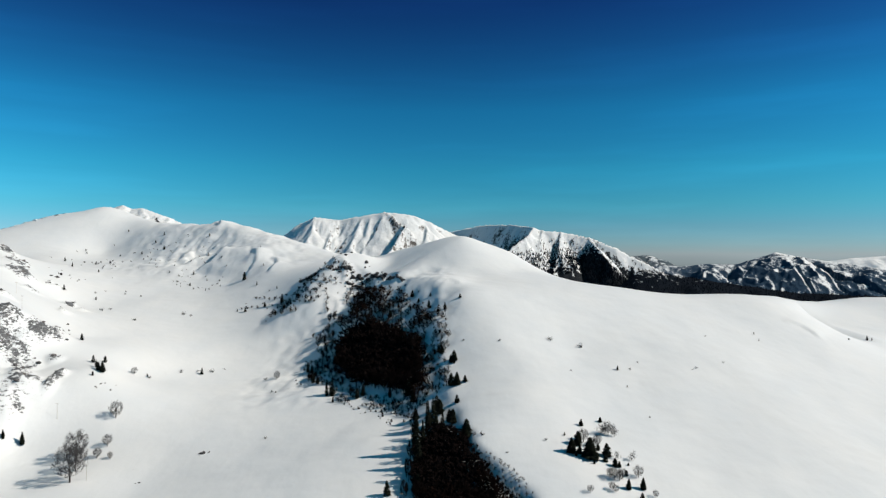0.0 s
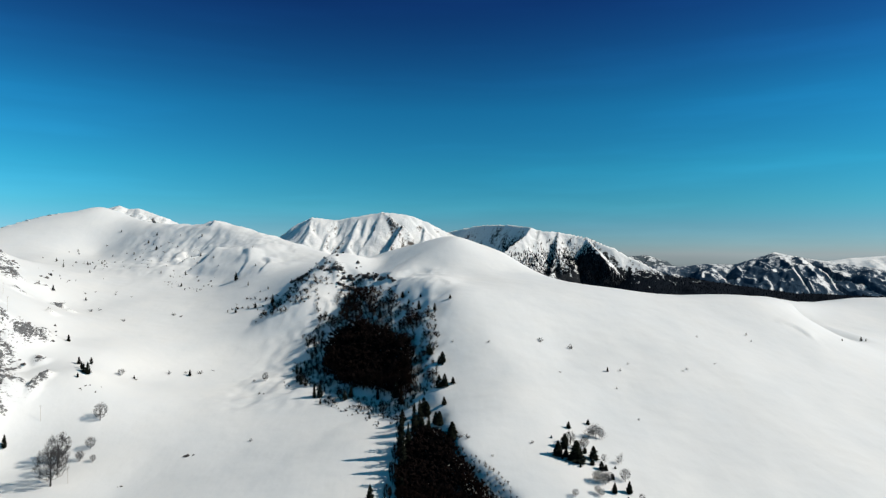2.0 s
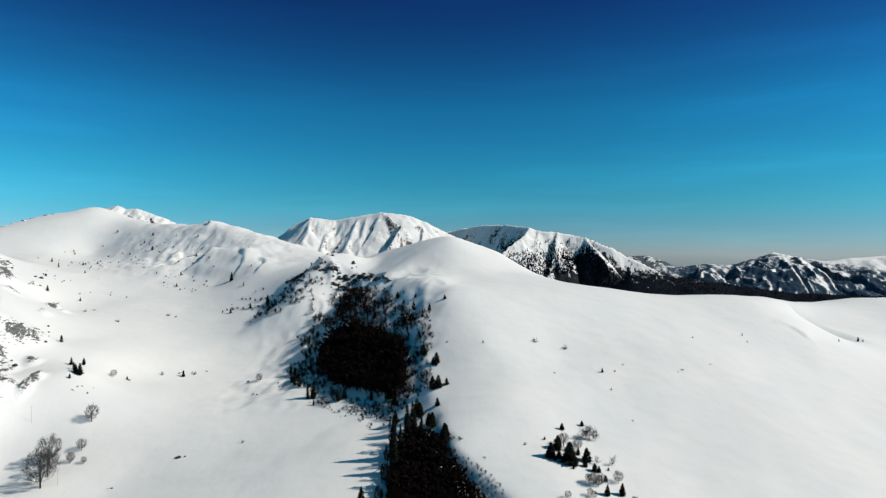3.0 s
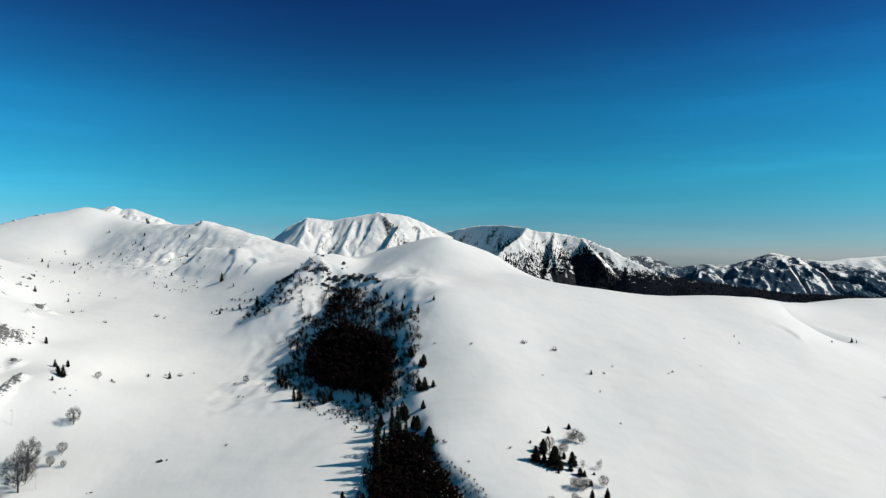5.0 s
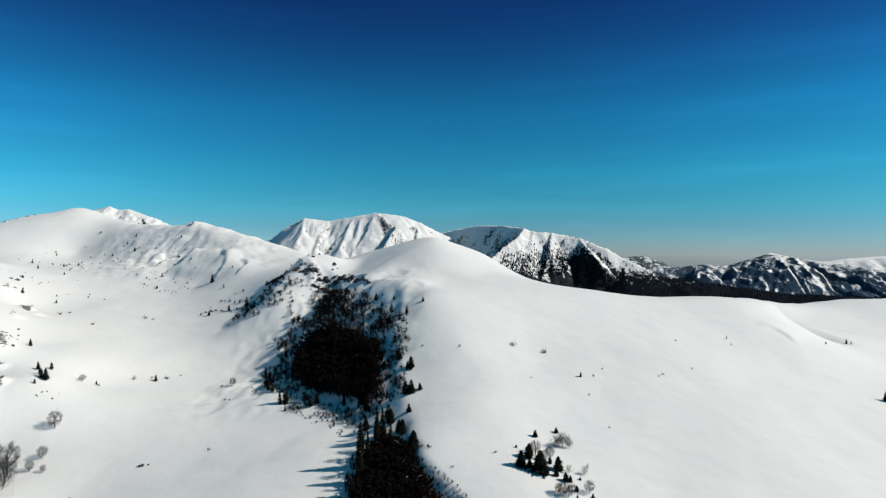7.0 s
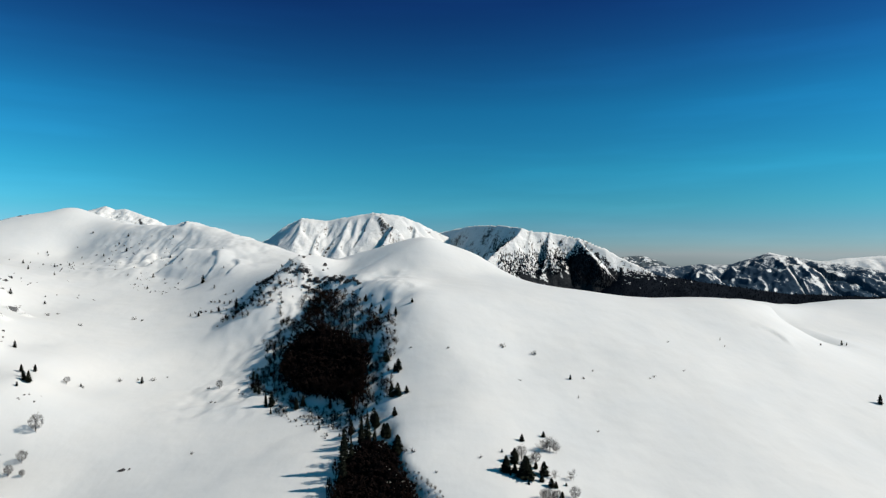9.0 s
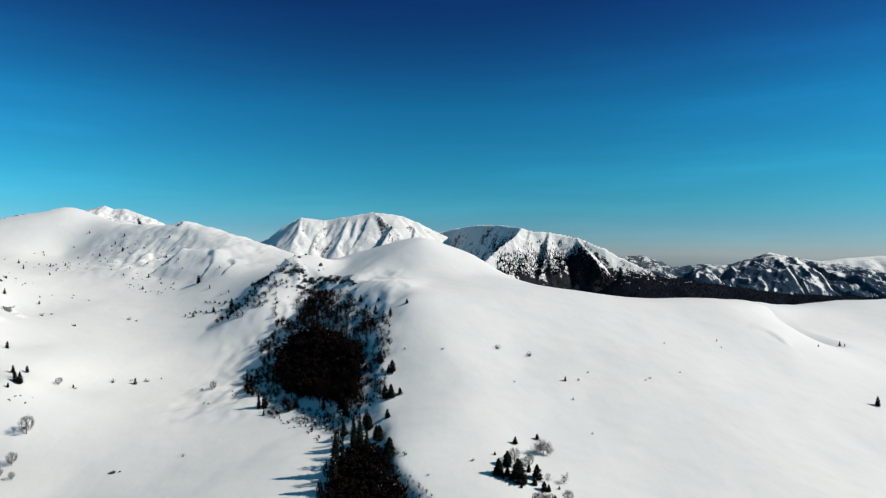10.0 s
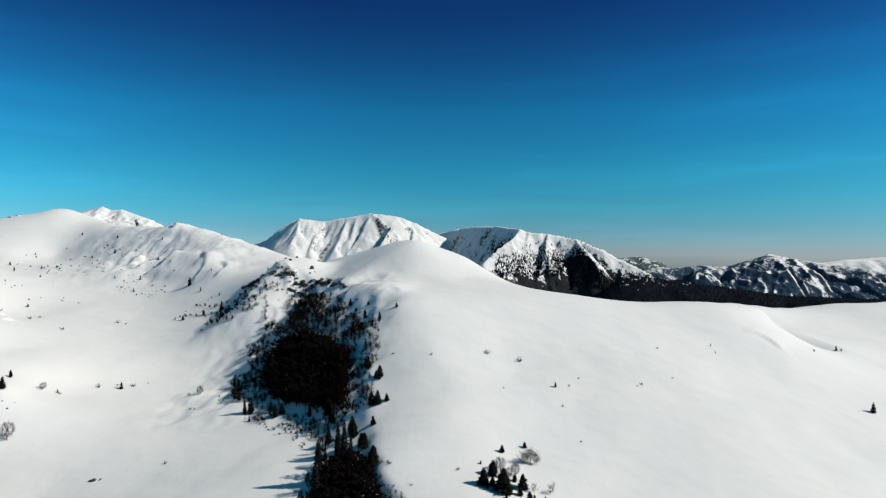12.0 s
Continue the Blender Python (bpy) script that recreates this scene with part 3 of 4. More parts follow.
massif("mountain_east", "distant mountain, blue with haze, with snow patches between dark woods",
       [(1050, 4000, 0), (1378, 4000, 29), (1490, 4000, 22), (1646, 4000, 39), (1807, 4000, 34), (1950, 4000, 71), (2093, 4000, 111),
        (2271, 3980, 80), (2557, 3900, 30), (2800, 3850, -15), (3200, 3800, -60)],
       0.42, 45.0, 230.0, 8.0, 900, hazed_mountain, 100, 0.35)
massif("mountain_far_east", "pale snow-covered plateau on the horizon",
       [(2600, 4560, 0), (2800, 4560, 50), (2940, 4560, 71), (3220, 4560, 88), (3500, 4560, 95)],
       0.35, 14.0, 120.0, 12.0, 500, plateau_snow, 120, 0.3)
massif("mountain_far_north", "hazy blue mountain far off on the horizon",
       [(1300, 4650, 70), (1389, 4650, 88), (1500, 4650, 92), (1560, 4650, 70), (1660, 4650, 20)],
       0.4, 14.0, 90.0, 12.0, 400, far_hazed, 130)


# ---- making of meshes ----
class Shape:
    """Collects corners and faces of one mesh."""

    def __init__(self):
        self.v, self.f = [], []

    def rod(self, a, b, ra, rb, sides=3, cap=True):
        """A tapered rod from a to b."""
        a, b = Vector(a), Vector(b)
        way = (b - a).normalized()
        side = way.cross(Vector((0.31, 0.17, 0.93)) if abs(way.z) < 0.9 else Vector((1, 0.2, 0))).normalized()
        up = way.cross(side)
        n = len(self.v)
        for p, r in ((a, ra), (b, rb)):
            for k in range(sides):
                w = 2 * math.pi * k / sides
                self.v.append(tuple(p + side * (r * math.cos(w)) + up * (r * math.sin(w))))
        for k in range(sides):
            j = (k + 1) % sides
            self.f.append((n + k, n + j, n + sides + j, n + sides + k))
        if cap:
            self.f.append(tuple(n + sides + k for k in range(sides)))

    def blade(self, root, tip, width, thick):
        """A needle-clad bough: a leaf shape with a ridge and a keel."""
        root, tip = Vector(root), Vector(tip)
        way = tip - root
        side = way.cross(Vector((0, 0, 1))).normalized() * width
        mid = root + way * 0.45
        n = len(self.v)
        drop = Vector((0, 0, thick))
        self.v += [tuple(root), tuple(mid + side - drop), tuple(mid + drop * 0.6), tuple(mid - side - drop), tuple(tip), tuple(mid - drop * 1.6)]
        self.f += [(n, n + 1, n + 2), (n, n + 2, n + 3), (n + 1, n + 4, n + 2), (n + 2, n + 4, n + 3), (n, n + 5, n + 1), (n, n + 3, n + 5), (n + 1, n + 5, n + 4), (n + 3, n + 4, n + 5)]

    def mesh(self, name, mat, smooth=False):
        me = bpy.data.meshes.new(name)
        me.from_pydata(self.v, [], self.f)
        me.materials.append(mat)
        if smooth:
            me.polygons.foreach_set("use_smooth", np.ones(len(me.polygons), bool))
        me.update()
        return me


def part(name, shape, mat, parent, label=""):
    ob = new(name, shape.mesh(name, mat) if isinstance(shape, Shape) else shape)
    ob.parent = parent
    return tagged(ob, label)


def thing(name, label, category, group=""):
    ob = new(name)
    ob.empty_display_size = 0.3
    return tagged(ob, label, category, group)


def height_at(x, y):
    return float(ground(np.array([x]), np.array([y]))[0])


# ---- trees ----
def spruce_shapes(rng, slim, gaps):
    """Trunk and crown of a spruce 10 m high."""
    trunk, crown, tufts = Shape(), Shape(), Shape()
    lean = rng.uniform(-0.15, 0.15)
    trunk.rod((0, 0, -0.6), (lean * 0.4, 0, 5), 0.17, 0.11, 6)
    trunk.rod((lean * 0.4, 0, 5), (lean, 0, 9.9), 0.11, 0.02, 6)
    z, whorl = rng.uniform(0.3, 0.7), 0
    while z < 9.75:
        share_up = z / 10
        reach = slim * (2.7 * (1 - share_up) ** 0.66 + 0.10) * rng.uniform(0.82, 1.12)
        if share_up < 0.12:
            reach *= 0.8
        count = 9 if share_up < 0.5 else 8 if share_up < 0.8 else 6
        turn = rng.uniform(0, 6.28)
        for k in range(count):
            if rng.random() < gaps:
                continue
            w = turn + 2 * math.pi * k / count + rng.uniform(-0.2, 0.2)
            r = reach * rng.uniform(0.7, 1.15)
            droop = r * rng.uniform(0.25, 0.5) * (1.1 - share_up)
            x0 = lean * share_up
            root = (x0 + 0.05 * math.cos(w), 0.05 * math.sin(w), z + 0.12)
            tip = (x0 + r * math.cos(w), r * math.sin(w), z - droop + 0.1 * r)
            crown.blade(root, tip, 0.27 * r + 0.10, 0.10 + 0.06 * r)
            for s in (-1, 1):
                ww = w + s * rng.uniform(0.3, 0.5)
                q = 0.72 * r
                crown.blade((x0 + 0.3 * r * math.cos(w), 0.3 * r * math.sin(w), z - 0.3 * droop), (x0 + q * math.cos(ww), q * math.sin(ww), z - droop * rng.uniform(0.7, 1.1)), 0.15 * r + 0.05, 0.08)
            if rng.random() < 0.03:
                tufts.blade((x0 + 0.55 * r * math.cos(w), 0.55 * r * math.sin(w), z - 0.45 * droop + 0.18), (x0 + 0.95 * r * math.cos(w), 0.95 * r * math.sin(w), z - 0.9 * droop + 0.2), 0.12 * r + 0.05, 0.06)
        z += (0.62 - 0.30 * share_up) * rng.uniform(0.85, 1.1)
    crown.rod((lean, 0, 9.5), (lean, 0, 10.2), 0.08, 0.02, 4)
    return trunk, crown, tufts


def fan_shapes(rng, stems, limbs, branches, twigs, wide, tall, twig_size):
    """A leafless tree 10 m high whose fine twigs fan out to a rounded crown; wide, tall: half sizes of the crown."""
    trunk, crown = Shape(), Shape()
    middle = Vector((0, 0, 10 - tall))

    def on_crown(way, share_out):
        way = way.normalized()
        return middle + Vector((way.x * wide, way.y * wide, way.z * tall)) * share_out

    for s in range(stems):
        foot = Vector((0.35 * (stems > 1) * rng.uniform(-1, 1), 0.35 * (stems > 1) * rng.uniform(-1, 1), -0.5))
        fork = Vector((foot.x * 1.6, foot.y * 1.6, 10 - 1.3 * tall))
        trunk.rod(foot, fork, 0.20, 0.14, 6)
        trunk.rod(fork, middle + Vector((foot.x, foot.y, 0.55 * tall)), 0.14, 0.03, 5)
        for k in range(limbs):
            up = 1.0 - 1.85 * (k + 0.5) / limbs
            w = k * 2.4 + s * 1.1 + rng.uniform(-0.25, 0.25)
            flat = math.sqrt(max(0.0, 1 - up * up))
            way = Vector((flat * math.cos(w), flat * math.sin(w), up))
            tip = on_crown(way, rng.uniform(0.82, 1.0))
            start = Vector((foot.x, foot.y, max(0.8, min(middle.z + 0.3 * tall, 0.5 * tip.z))))
            elbow = start.lerp(tip, 0.5) + Vector((way.x, way.y, 0)) * 0.1 * wide
            trunk.rod(start, elbow, 0.045, 0.03, 3)
            trunk.rod(elbow, tip, 0.03, 0.012, 3)
            for b in range(branches):
                a = elbow.lerp(tip, rng.uniform(-0.3, 0.75))
                turn = Vector((rng.uniform(-1, 1), rng.uniform(-1, 1), rng.uniform(-0.7, 1)))
                end = on_crown(way + turn * 0.5, rng.uniform(0.5, 1.04))
                crown.rod(a, end, twig_size * 1.6, twig_size * 0.7, 3)
                for g in range(twigs):
                    q = a.lerp(end, rng.uniform(0.35, 1.0))
                    turn = Vector((rng.uniform(-1, 1), rng.uniform(-1, 1), rng.uniform(-0.6, 1)))
                    goal = on_crown(way + turn * 0.6, rng.uniform(0.85, 1.06))
                    crown.rod(q, q + (goal - q).normalized() * rng.uniform(0.6, 1.2), twig_size, twig_size * 0.3, 3, False)
    return trunk, crown


def shrub_shape(rng, stems, twig_size):
    """A leafless shrub 2 m high: stems that fan out low, with many short twigs."""
    s = Shape()
    for k in range(stems):
        w, rise = rng.uniform(0, 6.28), rng.uniform(0.12, 1.0)
        out = math.sqrt(1 - 0.75 * rise * rise) * rng.uniform(0.7, 1.35)
        foot = Vector((0.45 * rng.uniform(-1, 1), 0.45 * rng.uniform(-1, 1), -0.25))
        tip = Vector((out * math.cos(w), out * math.sin(w), 1.95 * rise * rng.uniform(0.75, 1.0) + 0.1))
        s.rod(foot, tip, twig_size * 1.5, twig_size * 0.6, 3)
        for g in range(6):
            a = foot.lerp(tip, rng.uniform(0.15, 1.0))
            tw = (Vector((rng.uniform(-1, 1), rng.uniform(-1, 1), rng.uniform(-0.4, 0.7))) + (tip - foot).normalized() * 0.4).normalized()
            s.rod(a, a + tw * rng.uniform(0.2, 0.55), twig_size, twig_size * 0.4, 3, False)
    return s


def sapling_shapes(rng, stems, branches, twigs, twig_size):
    """A leafless young tree 10 m high: upright stems with boughs that rise steeply and fork into twigs."""
    trunk, crown = Shape(), Shape()
    for s in range(stems):
        foot = Vector((0.9 * (stems > 1) * rng.uniform(-1, 1), 0.9 * (stems > 1) * rng.uniform(-1, 1), -0.8))
        top = Vector((foot.x * 1.8 + rng.uniform(-0.7, 0.7), foot.y * 1.8 + rng.uniform(-0.7, 0.7), rng.uniform(7.5, 9.8)))
        trunk.rod(foot, top, twig_size * 2.4, twig_size * 0.7, 4)
        for k in range(branches):
            at = rng.uniform(0.12, 0.92)
            root = foot.lerp(top, at)
            w, reach = rng.uniform(0, 6.28), (3.4 * (1 - at) + 0.7) * rng.uniform(0.6, 1.15)
            tip = root + Vector((reach * math.cos(w), reach * math.sin(w), reach * rng.uniform(0.5, 1.4)))
            crown.rod(root, tip, twig_size * 1.3, twig_size * 0.6, 3)
            for g in range(twigs):
                q = root.lerp(tip, rng.uniform(0.25, 1.0))
                way = Vector((rng.uniform(-1, 1), rng.uniform(-1, 1), rng.uniform(-0.1, 1.2))) + (tip - root).normalized() * 0.7
                crown.rod(q, q + way.normalized() * reach * rng.uniform(0.25, 0.5), twig_size, twig_size * 0.4, 3, False)
    return trunk, crown


class Kind:
    """Some ready-made variants of one kind of tree, to be copied to their places."""

    def __init__(self, name, variants):
        self.name, self.variants, self.placed = name, variants, 0

    def put(self, x, y, high, rng, label, group, wide=1.0, sink=0.0):
        parts = self.variants[rng.randrange(len(self.variants))]
        ob = thing(self.name, label, "tree", group)
        s = high / 10
        ob.location, ob.rotation_euler = (x, y, height_at(x, y) - sink), (0, 0, rng.uniform(0, 6.28))
        ob.scale = (s * wide, s * wide, s)
        for key, me in parts:
            p = new(key, me)
            p.parent = ob
            if key == "snow_tufts":
                tagged(p, "small white clumps of snow on the boughs", kind="stuff")
        self.placed += 1
        return ob


def spruce_kind():
    rng, made = random.Random(3), []
    for slim, gaps in ((1.0, 0.06), (0.85, 0.10), (1.12, 0.08), (0.72, 0.12), (1.0, 0.2)):
        trunk, crown, tufts = spruce_shapes(rng, slim, gaps)
        made.append((("trunk", trunk.mesh("trunk", spruce_bark)), ("crown", crown.mesh("crown", needles)), ("snow_tufts", tufts.mesh("snow_tufts", snow_cap))))
    return Kind("spruce_tree", made)


def bare_kind(name, seed, bark, twig, settings, shapes=fan_shapes):
    rng, made = random.Random(seed), []
    for s in settings:
        trunk, crown = shapes(rng, *s)
        made.append((("trunk", trunk.mesh("trunk", bark)), ("crown", crown.mesh("crown", twig))))
    return Kind(name, made)


spruces = spruce_kind()
grey_trees = bare_kind("leafless_tree", 5, grey_bark, grey_twig, [(1, 28, 7, 7, 3.9, 4.4, 0.019), (2, 15, 7, 7, 3.8, 4.4, 0.019), (1, 30, 7, 7, 4.4, 4.4, 0.019), (1, 26, 7, 7, 3.5, 4.6, 0.019)])
slim_trees = bare_kind("leafless_tree", 6, grey_bark, grey_twig, [(3, 20, 8, 0.034), (2, 28, 8, 0.034), (4, 15, 8, 0.034)], sapling_shapes)
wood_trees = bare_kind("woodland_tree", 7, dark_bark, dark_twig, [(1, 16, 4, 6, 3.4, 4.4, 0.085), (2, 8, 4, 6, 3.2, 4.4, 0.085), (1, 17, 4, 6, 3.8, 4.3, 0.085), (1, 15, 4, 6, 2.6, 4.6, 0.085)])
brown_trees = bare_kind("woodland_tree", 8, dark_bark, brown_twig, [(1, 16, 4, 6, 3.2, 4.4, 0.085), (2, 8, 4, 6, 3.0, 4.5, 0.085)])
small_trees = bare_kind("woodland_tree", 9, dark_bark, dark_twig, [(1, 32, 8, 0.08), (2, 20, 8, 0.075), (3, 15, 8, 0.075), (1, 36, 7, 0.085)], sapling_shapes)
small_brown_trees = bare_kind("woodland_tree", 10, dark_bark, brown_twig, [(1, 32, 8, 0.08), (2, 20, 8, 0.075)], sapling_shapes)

VALLEY_SPRUCES = [(-191.5, 288.5, 6.1), (-198.5, 286, 4.2), (-215.8, 378.5, 4.2), (-192.9, 349.5, 4.2), (-183.6, 337.5, 4.7), (-189.6, 355.5, 3.9), (-181.2, 337, 6.2),
                  (-183.3, 331.5, 2.4), (-186.4, 340.5, 4.1), (-168.1, 360.5, 2), (-145.6, 382.5, 3.9), (-292, 487.5, 4.5), (-271, 494.5, 2.7)]
MOUNTAIN_SPRUCES = [(-376.9, 631, 4.1), (-347.1, 592.5, 4.4), (-341.6, 623, 3.4), (-314.1, 577.2, 2.8), (-329.5, 626.5, 2.9), (-383.5, 679.5, 2.5), (-353.2, 711, 2.6),
                    (-299.1, 679, 3.7), (-310.2, 651.8, 3), (-285.3, 647.1, 4.1), (-226.3, 610.5, 3.4), (-238.4, 645.7, 2.9), (-226.5, 575.1, 3.1), (-220.3, 551, 3),
                    (-303.4, 668.3, 3.1), (-249.6, 577.5, 2.1), (-168.5, 536.8, 7), (-151.5, 515.2, 3.4), (-119.5, 470.3, 6.8), (-133, 472.6, 3.9), (-147.7, 473, 3.5),
                    (-127.2, 478, 3.1), (-130, 495.5, 2.3), (-156.4, 551.8, 2.1), (-169.1, 586, 1.6), (-154.6, 475.9, 2.2)]
LIP_SPRUCES = [(10, 372, 2.7), (-19.4, 401.4, 4.6), (-15.2, 394.3, 3), (-8.5, 381.6, 5.5), (1.1, 367.4, 4.4), (-7.8, 392.6, 2.3), (-1, 330.8, 6.2),
               (5.6, 321.7, 5.7), (3.8, 321.3, 4.2), (5.6, 320.1, 2.1), (4, 300.9, 6.2), (6.6, 300.6, 6.2), (10.5, 301.8, 3.1), (6.3, 285.4, 3.7),
               (4.2, 272.2, 6), (2.8, 275.3, 5.1), (-2.8, 289.9, 6.4), (-1.4, 284.1, 6.3), (9.4, 256, 7.5), (-33, 395.5, 4.4), (-53.7, 450.2, 4.2),
               (-50, 435.9, 3.6)]
WOOD_SPRUCES = [(-10.8, 257.5, 16.6), (-9.7, 246.5, 13.6), (-4.4, 278.1, 11.8), (-6.6, 276, 12.7), (-2.9, 268.5, 11.1), (-8.3, 258, 13.1), (-0.2, 266.5, 9.8),
                (-20.3, 230, 5.5), (-13.4, 232, 3.2), (-9.1, 231, 6.4), (-80.7, 378.5, 5.9), (-77.9, 376.5, 4.8), (-72.9, 355.5, 5.2), (-69.6, 351.5, 4.5),
                (-61.3, 334, 9.2), (-58.4, 334.5, 7.4), (-41, 326, 5.1), (-56.6, 325.5, 2.7), (-44, 324.5, 5.4), (-26.8, 320, 5.9), (-14.6, 307.7, 6.3),
                (-17.3, 315.1, 8.2), (-12.6, 289.5, 6.7)]
GROUP_SPRUCES = [(57, 262, 2.9), (66.1, 267, 2.2), (48.4, 252.5, 1.2), (48.6, 239.5, 5.9), (52.2, 246, 5.4), (55, 237.5, 7.6), (56.5, 236, 4.3),
                 (59.6, 244, 2.5), (51.6, 239.5, 3.1), (62, 240, 5.1), (60.5, 236, 2.8), (63.4, 233.5, 3.2), (64.9, 233.5, 2.4), (68.8, 235.5, 1.1),
                 (64.4, 220, 3.8), (69.7, 221, 4.3), (66.1, 228.5, 2.1), (67.6, 215, 2.4), (49.9, 237.5, 2), (55.7, 233.5, 1.3)]
HILL_SPRUCES = [(86.5, 314, 2.3), (87.1, 299.5, 1.1), (182, 371, 1.7), (181.5, 364, 1.3), (287.2, 428.9, 3.3), (289.8, 428, 2.1), (250.5, 391, 1.4),
                (241, 327, 5)]
VALLEY_BARE = [(-153.1, 260.2, 16.5), (-162.3, 281.1, 13.7), (-157.2, 271.4, 11.8), (-158.9, 308, 9.1), (-153.7, 290.4, 5.9), (-153.8, 282, 5), (-147.8, 281.5, 3.4),
               (-174.3, 358, 4.3), (-97.8, 373, 5.5)]
GROUP_BARE = [(55, 249, 5.5), (65, 257, 5.7), (66.4, 257, 6.1), (67.8, 257, 5.9), (63.4, 256, 5.2), (69, 256.5, 4.7), (60.2, 247.5, 4.8),
              (57.7, 245.5, 4.1), (65.6, 238.5, 3.7), (71.5, 239, 4.2), (60.9, 225, 5), (62.4, 224.5, 4.5), (59.4, 225.5, 4.1), (64, 226, 4.2),
              (70.3, 228, 4.8), (58.2, 218.5, 3), (59.3, 217.5, 2.8), (50.2, 216, 2.8), (72.8, 217, 2.8)]

rng = random.Random(11)
for x, y, h in VALLEY_SPRUCES:
    spruces.put(x, y, h, rng, "dark green spruce standing alone in the sunlit snow bowl", "spruces in the bowl", 1.5)
for x, y, h in MOUNTAIN_SPRUCES:
    spruces.put(x, y, h, rng, "small dark spruce on the snowy mountainside", "spruces on the mountainside", 1.4)
for x, y, h in LIP_SPRUCES:
    spruces.put(x, y, h, rng, "dark green spruce on the snowy edge of the gully", "spruces along the gully edge", 1.85)
for x, y, h in WOOD_SPRUCES:
    tall = h > 9
    spruces.put(x, y, h, rng, "tall slim dark spruce at the edge of the gully wood" if tall else "dark spruce among bare trees in the shaded gully", "spruces of the gully wood", 0.8 if tall else 1.4)
for x, y, h in GROUP_SPRUCES:
    spruces.put(x, y, h, rng, "dark green spruce in a small grove on the open snow slope", "spruces of the grove", 1.95)
for x, y, h in HILL_SPRUCES:
    spruces.put(x, y, h, rng, "lone small spruce on the wide smooth snow slope", "lone spruces on the slope", 1.4)
for k, (x, y, h) in enumerate(VALLEY_BARE):
    grey_trees.put(x, y, h, rng, "leafless grey broadleaf tree with fine twigs on the snow", "bare trees in the bowl", 1.12)
for k, (x, y, h) in enumerate(GROUP_BARE):
    (slim_trees if k in (1, 2, 3, 4, 5, 8, 9) else grey_trees).put(x, y, h, rng, "leafless grey tree in the small grove on the slope", "bare trees of the grove", 1.15)


def inside(x, y, outline):
    """Whether a place lies within a closed line."""
    hit = False
    for (ax, ay), (bx, by) in zip(outline, outline[1:] + outline[:1]):
        if (ay > y) != (by > y) and x < (bx - ax) * (y - ay) / (by - ay) + ax:
            hit = not hit
    return hit


def strewn(outline, count, gap, seed):
    """Random places within a closed line, at least gap metres apart."""
    r, out = random.Random(seed), []
    xs_, ys_ = [p[0] for p in outline], [p[1] for p in outline]
    for _ in range(count * 40):
        x, y = r.uniform(min(xs_), max(xs_)), r.uniform(min(ys_), max(ys_))
        if inside(x, y, outline) and all((x - a) ** 2 + (y - b) ** 2 > gap * gap for a, b in out):
            out.append((x, y))
            if len(out) == count:
                break
    return out


UPPER_WOOD = [(-64, 393), (-56, 398), (-45, 396), (-28, 369), (-16, 352), (-12, 333), (-11, 313), (-19, 317), (-38, 332), (-51, 345), (-60, 366)]
LOWER_WOOD = [(-11, 259), (-6, 268), (3, 263), (9, 250), (12.5, 239), (18, 227), (25, 214), (29, 204), (18, 199), (-4, 203), (-10, 227)]
upper = sorted(strewn(UPPER_WOOD, 330, 1.95, 21), key=lambda p: p[1])
for x, y in upper[:40]:
    (brown_trees if rng.random() < 0.08 else wood_trees).put(x, y, rng.uniform(7.0, 10.5), rng, "leafless dark brown tree in the dense shaded gully wood", "bare trees of the upper wood")
lower = sorted(strewn(LOWER_WOOD, 230, 1.9, 22), key=lambda p: p[1])
for x, y in lower[:120]:
    (brown_trees if rng.random() < 0.18 else wood_trees).put(x, y, rng.uniform(4.0, 7.2), rng, "leafless dark brown tree in the lower gully wood", "bare trees of the lower wood", 1.1)
for x, y, h in ((-13, 306, 8.5), (-10, 309, 9.0), (-8, 313, 7.5), (-11, 316, 8.0), (-15, 312, 7.0), (-7, 307, 6.0)):
    brown_trees.put(x, y, h, rng, "reddish brown leafless tree at the foot of the wood", "brown trees below the wood", 0.75)
for x, y, h in ((-12, 283, 7.5), (-13, 277, 9.0), (-12, 271, 8.0), (-12, 264, 10.0), (-13, 252, 9.0), (-14, 243, 7.0), (-13, 238, 9.5), (-14, 226, 8.0), (-15, 215, 9.0), (-14, 206, 9.0)):
    wood_trees.put(x, y, h, rng, "slim dark leafless tree at the sunlit edge of the gully", "slim trees along the gully", 0.6)


def thicket(name, label, spots, shapes, mat, seed, wide=1.15):
    """Trees too dense to tell apart, joined into one mesh. spots: (x, y, height)."""
    r, corners, faces, n = random.Random(seed), [], [], 0
    for x, y, h in spots:
        s = shapes[r.randrange(len(shapes))]
        a, k = r.uniform(0, 6.28), h / 10
        v = np.array(s.v) * k
        v[:, :2] *= wide
        turned = np.stack([v[:, 0] * math.cos(a) - v[:, 1] * math.sin(a) + x, v[:, 0] * math.sin(a) + v[:, 1] * math.cos(a) + y, v[:, 2] + height_at(x, y)], 1)
        corners.append(turned)
        faces += [tuple(i + n for i in f) for f in s.f]
        n += len(v)
    me = bpy.data.meshes.new(name)
    me.from_pydata(np.concatenate(corners).tolist(), [], faces)
    me.materials.append(mat)
    return tagged(new(name, me), label, "thicket", kind="stuff")


def joined(shapes):
    """Trunk and crown in one shape."""
    trunk, crown = shapes
    n = len(trunk.v)
    trunk.v += crown.v
    trunk.f += [tuple(i + n for i in f) for f in crown.f]
    return trunk


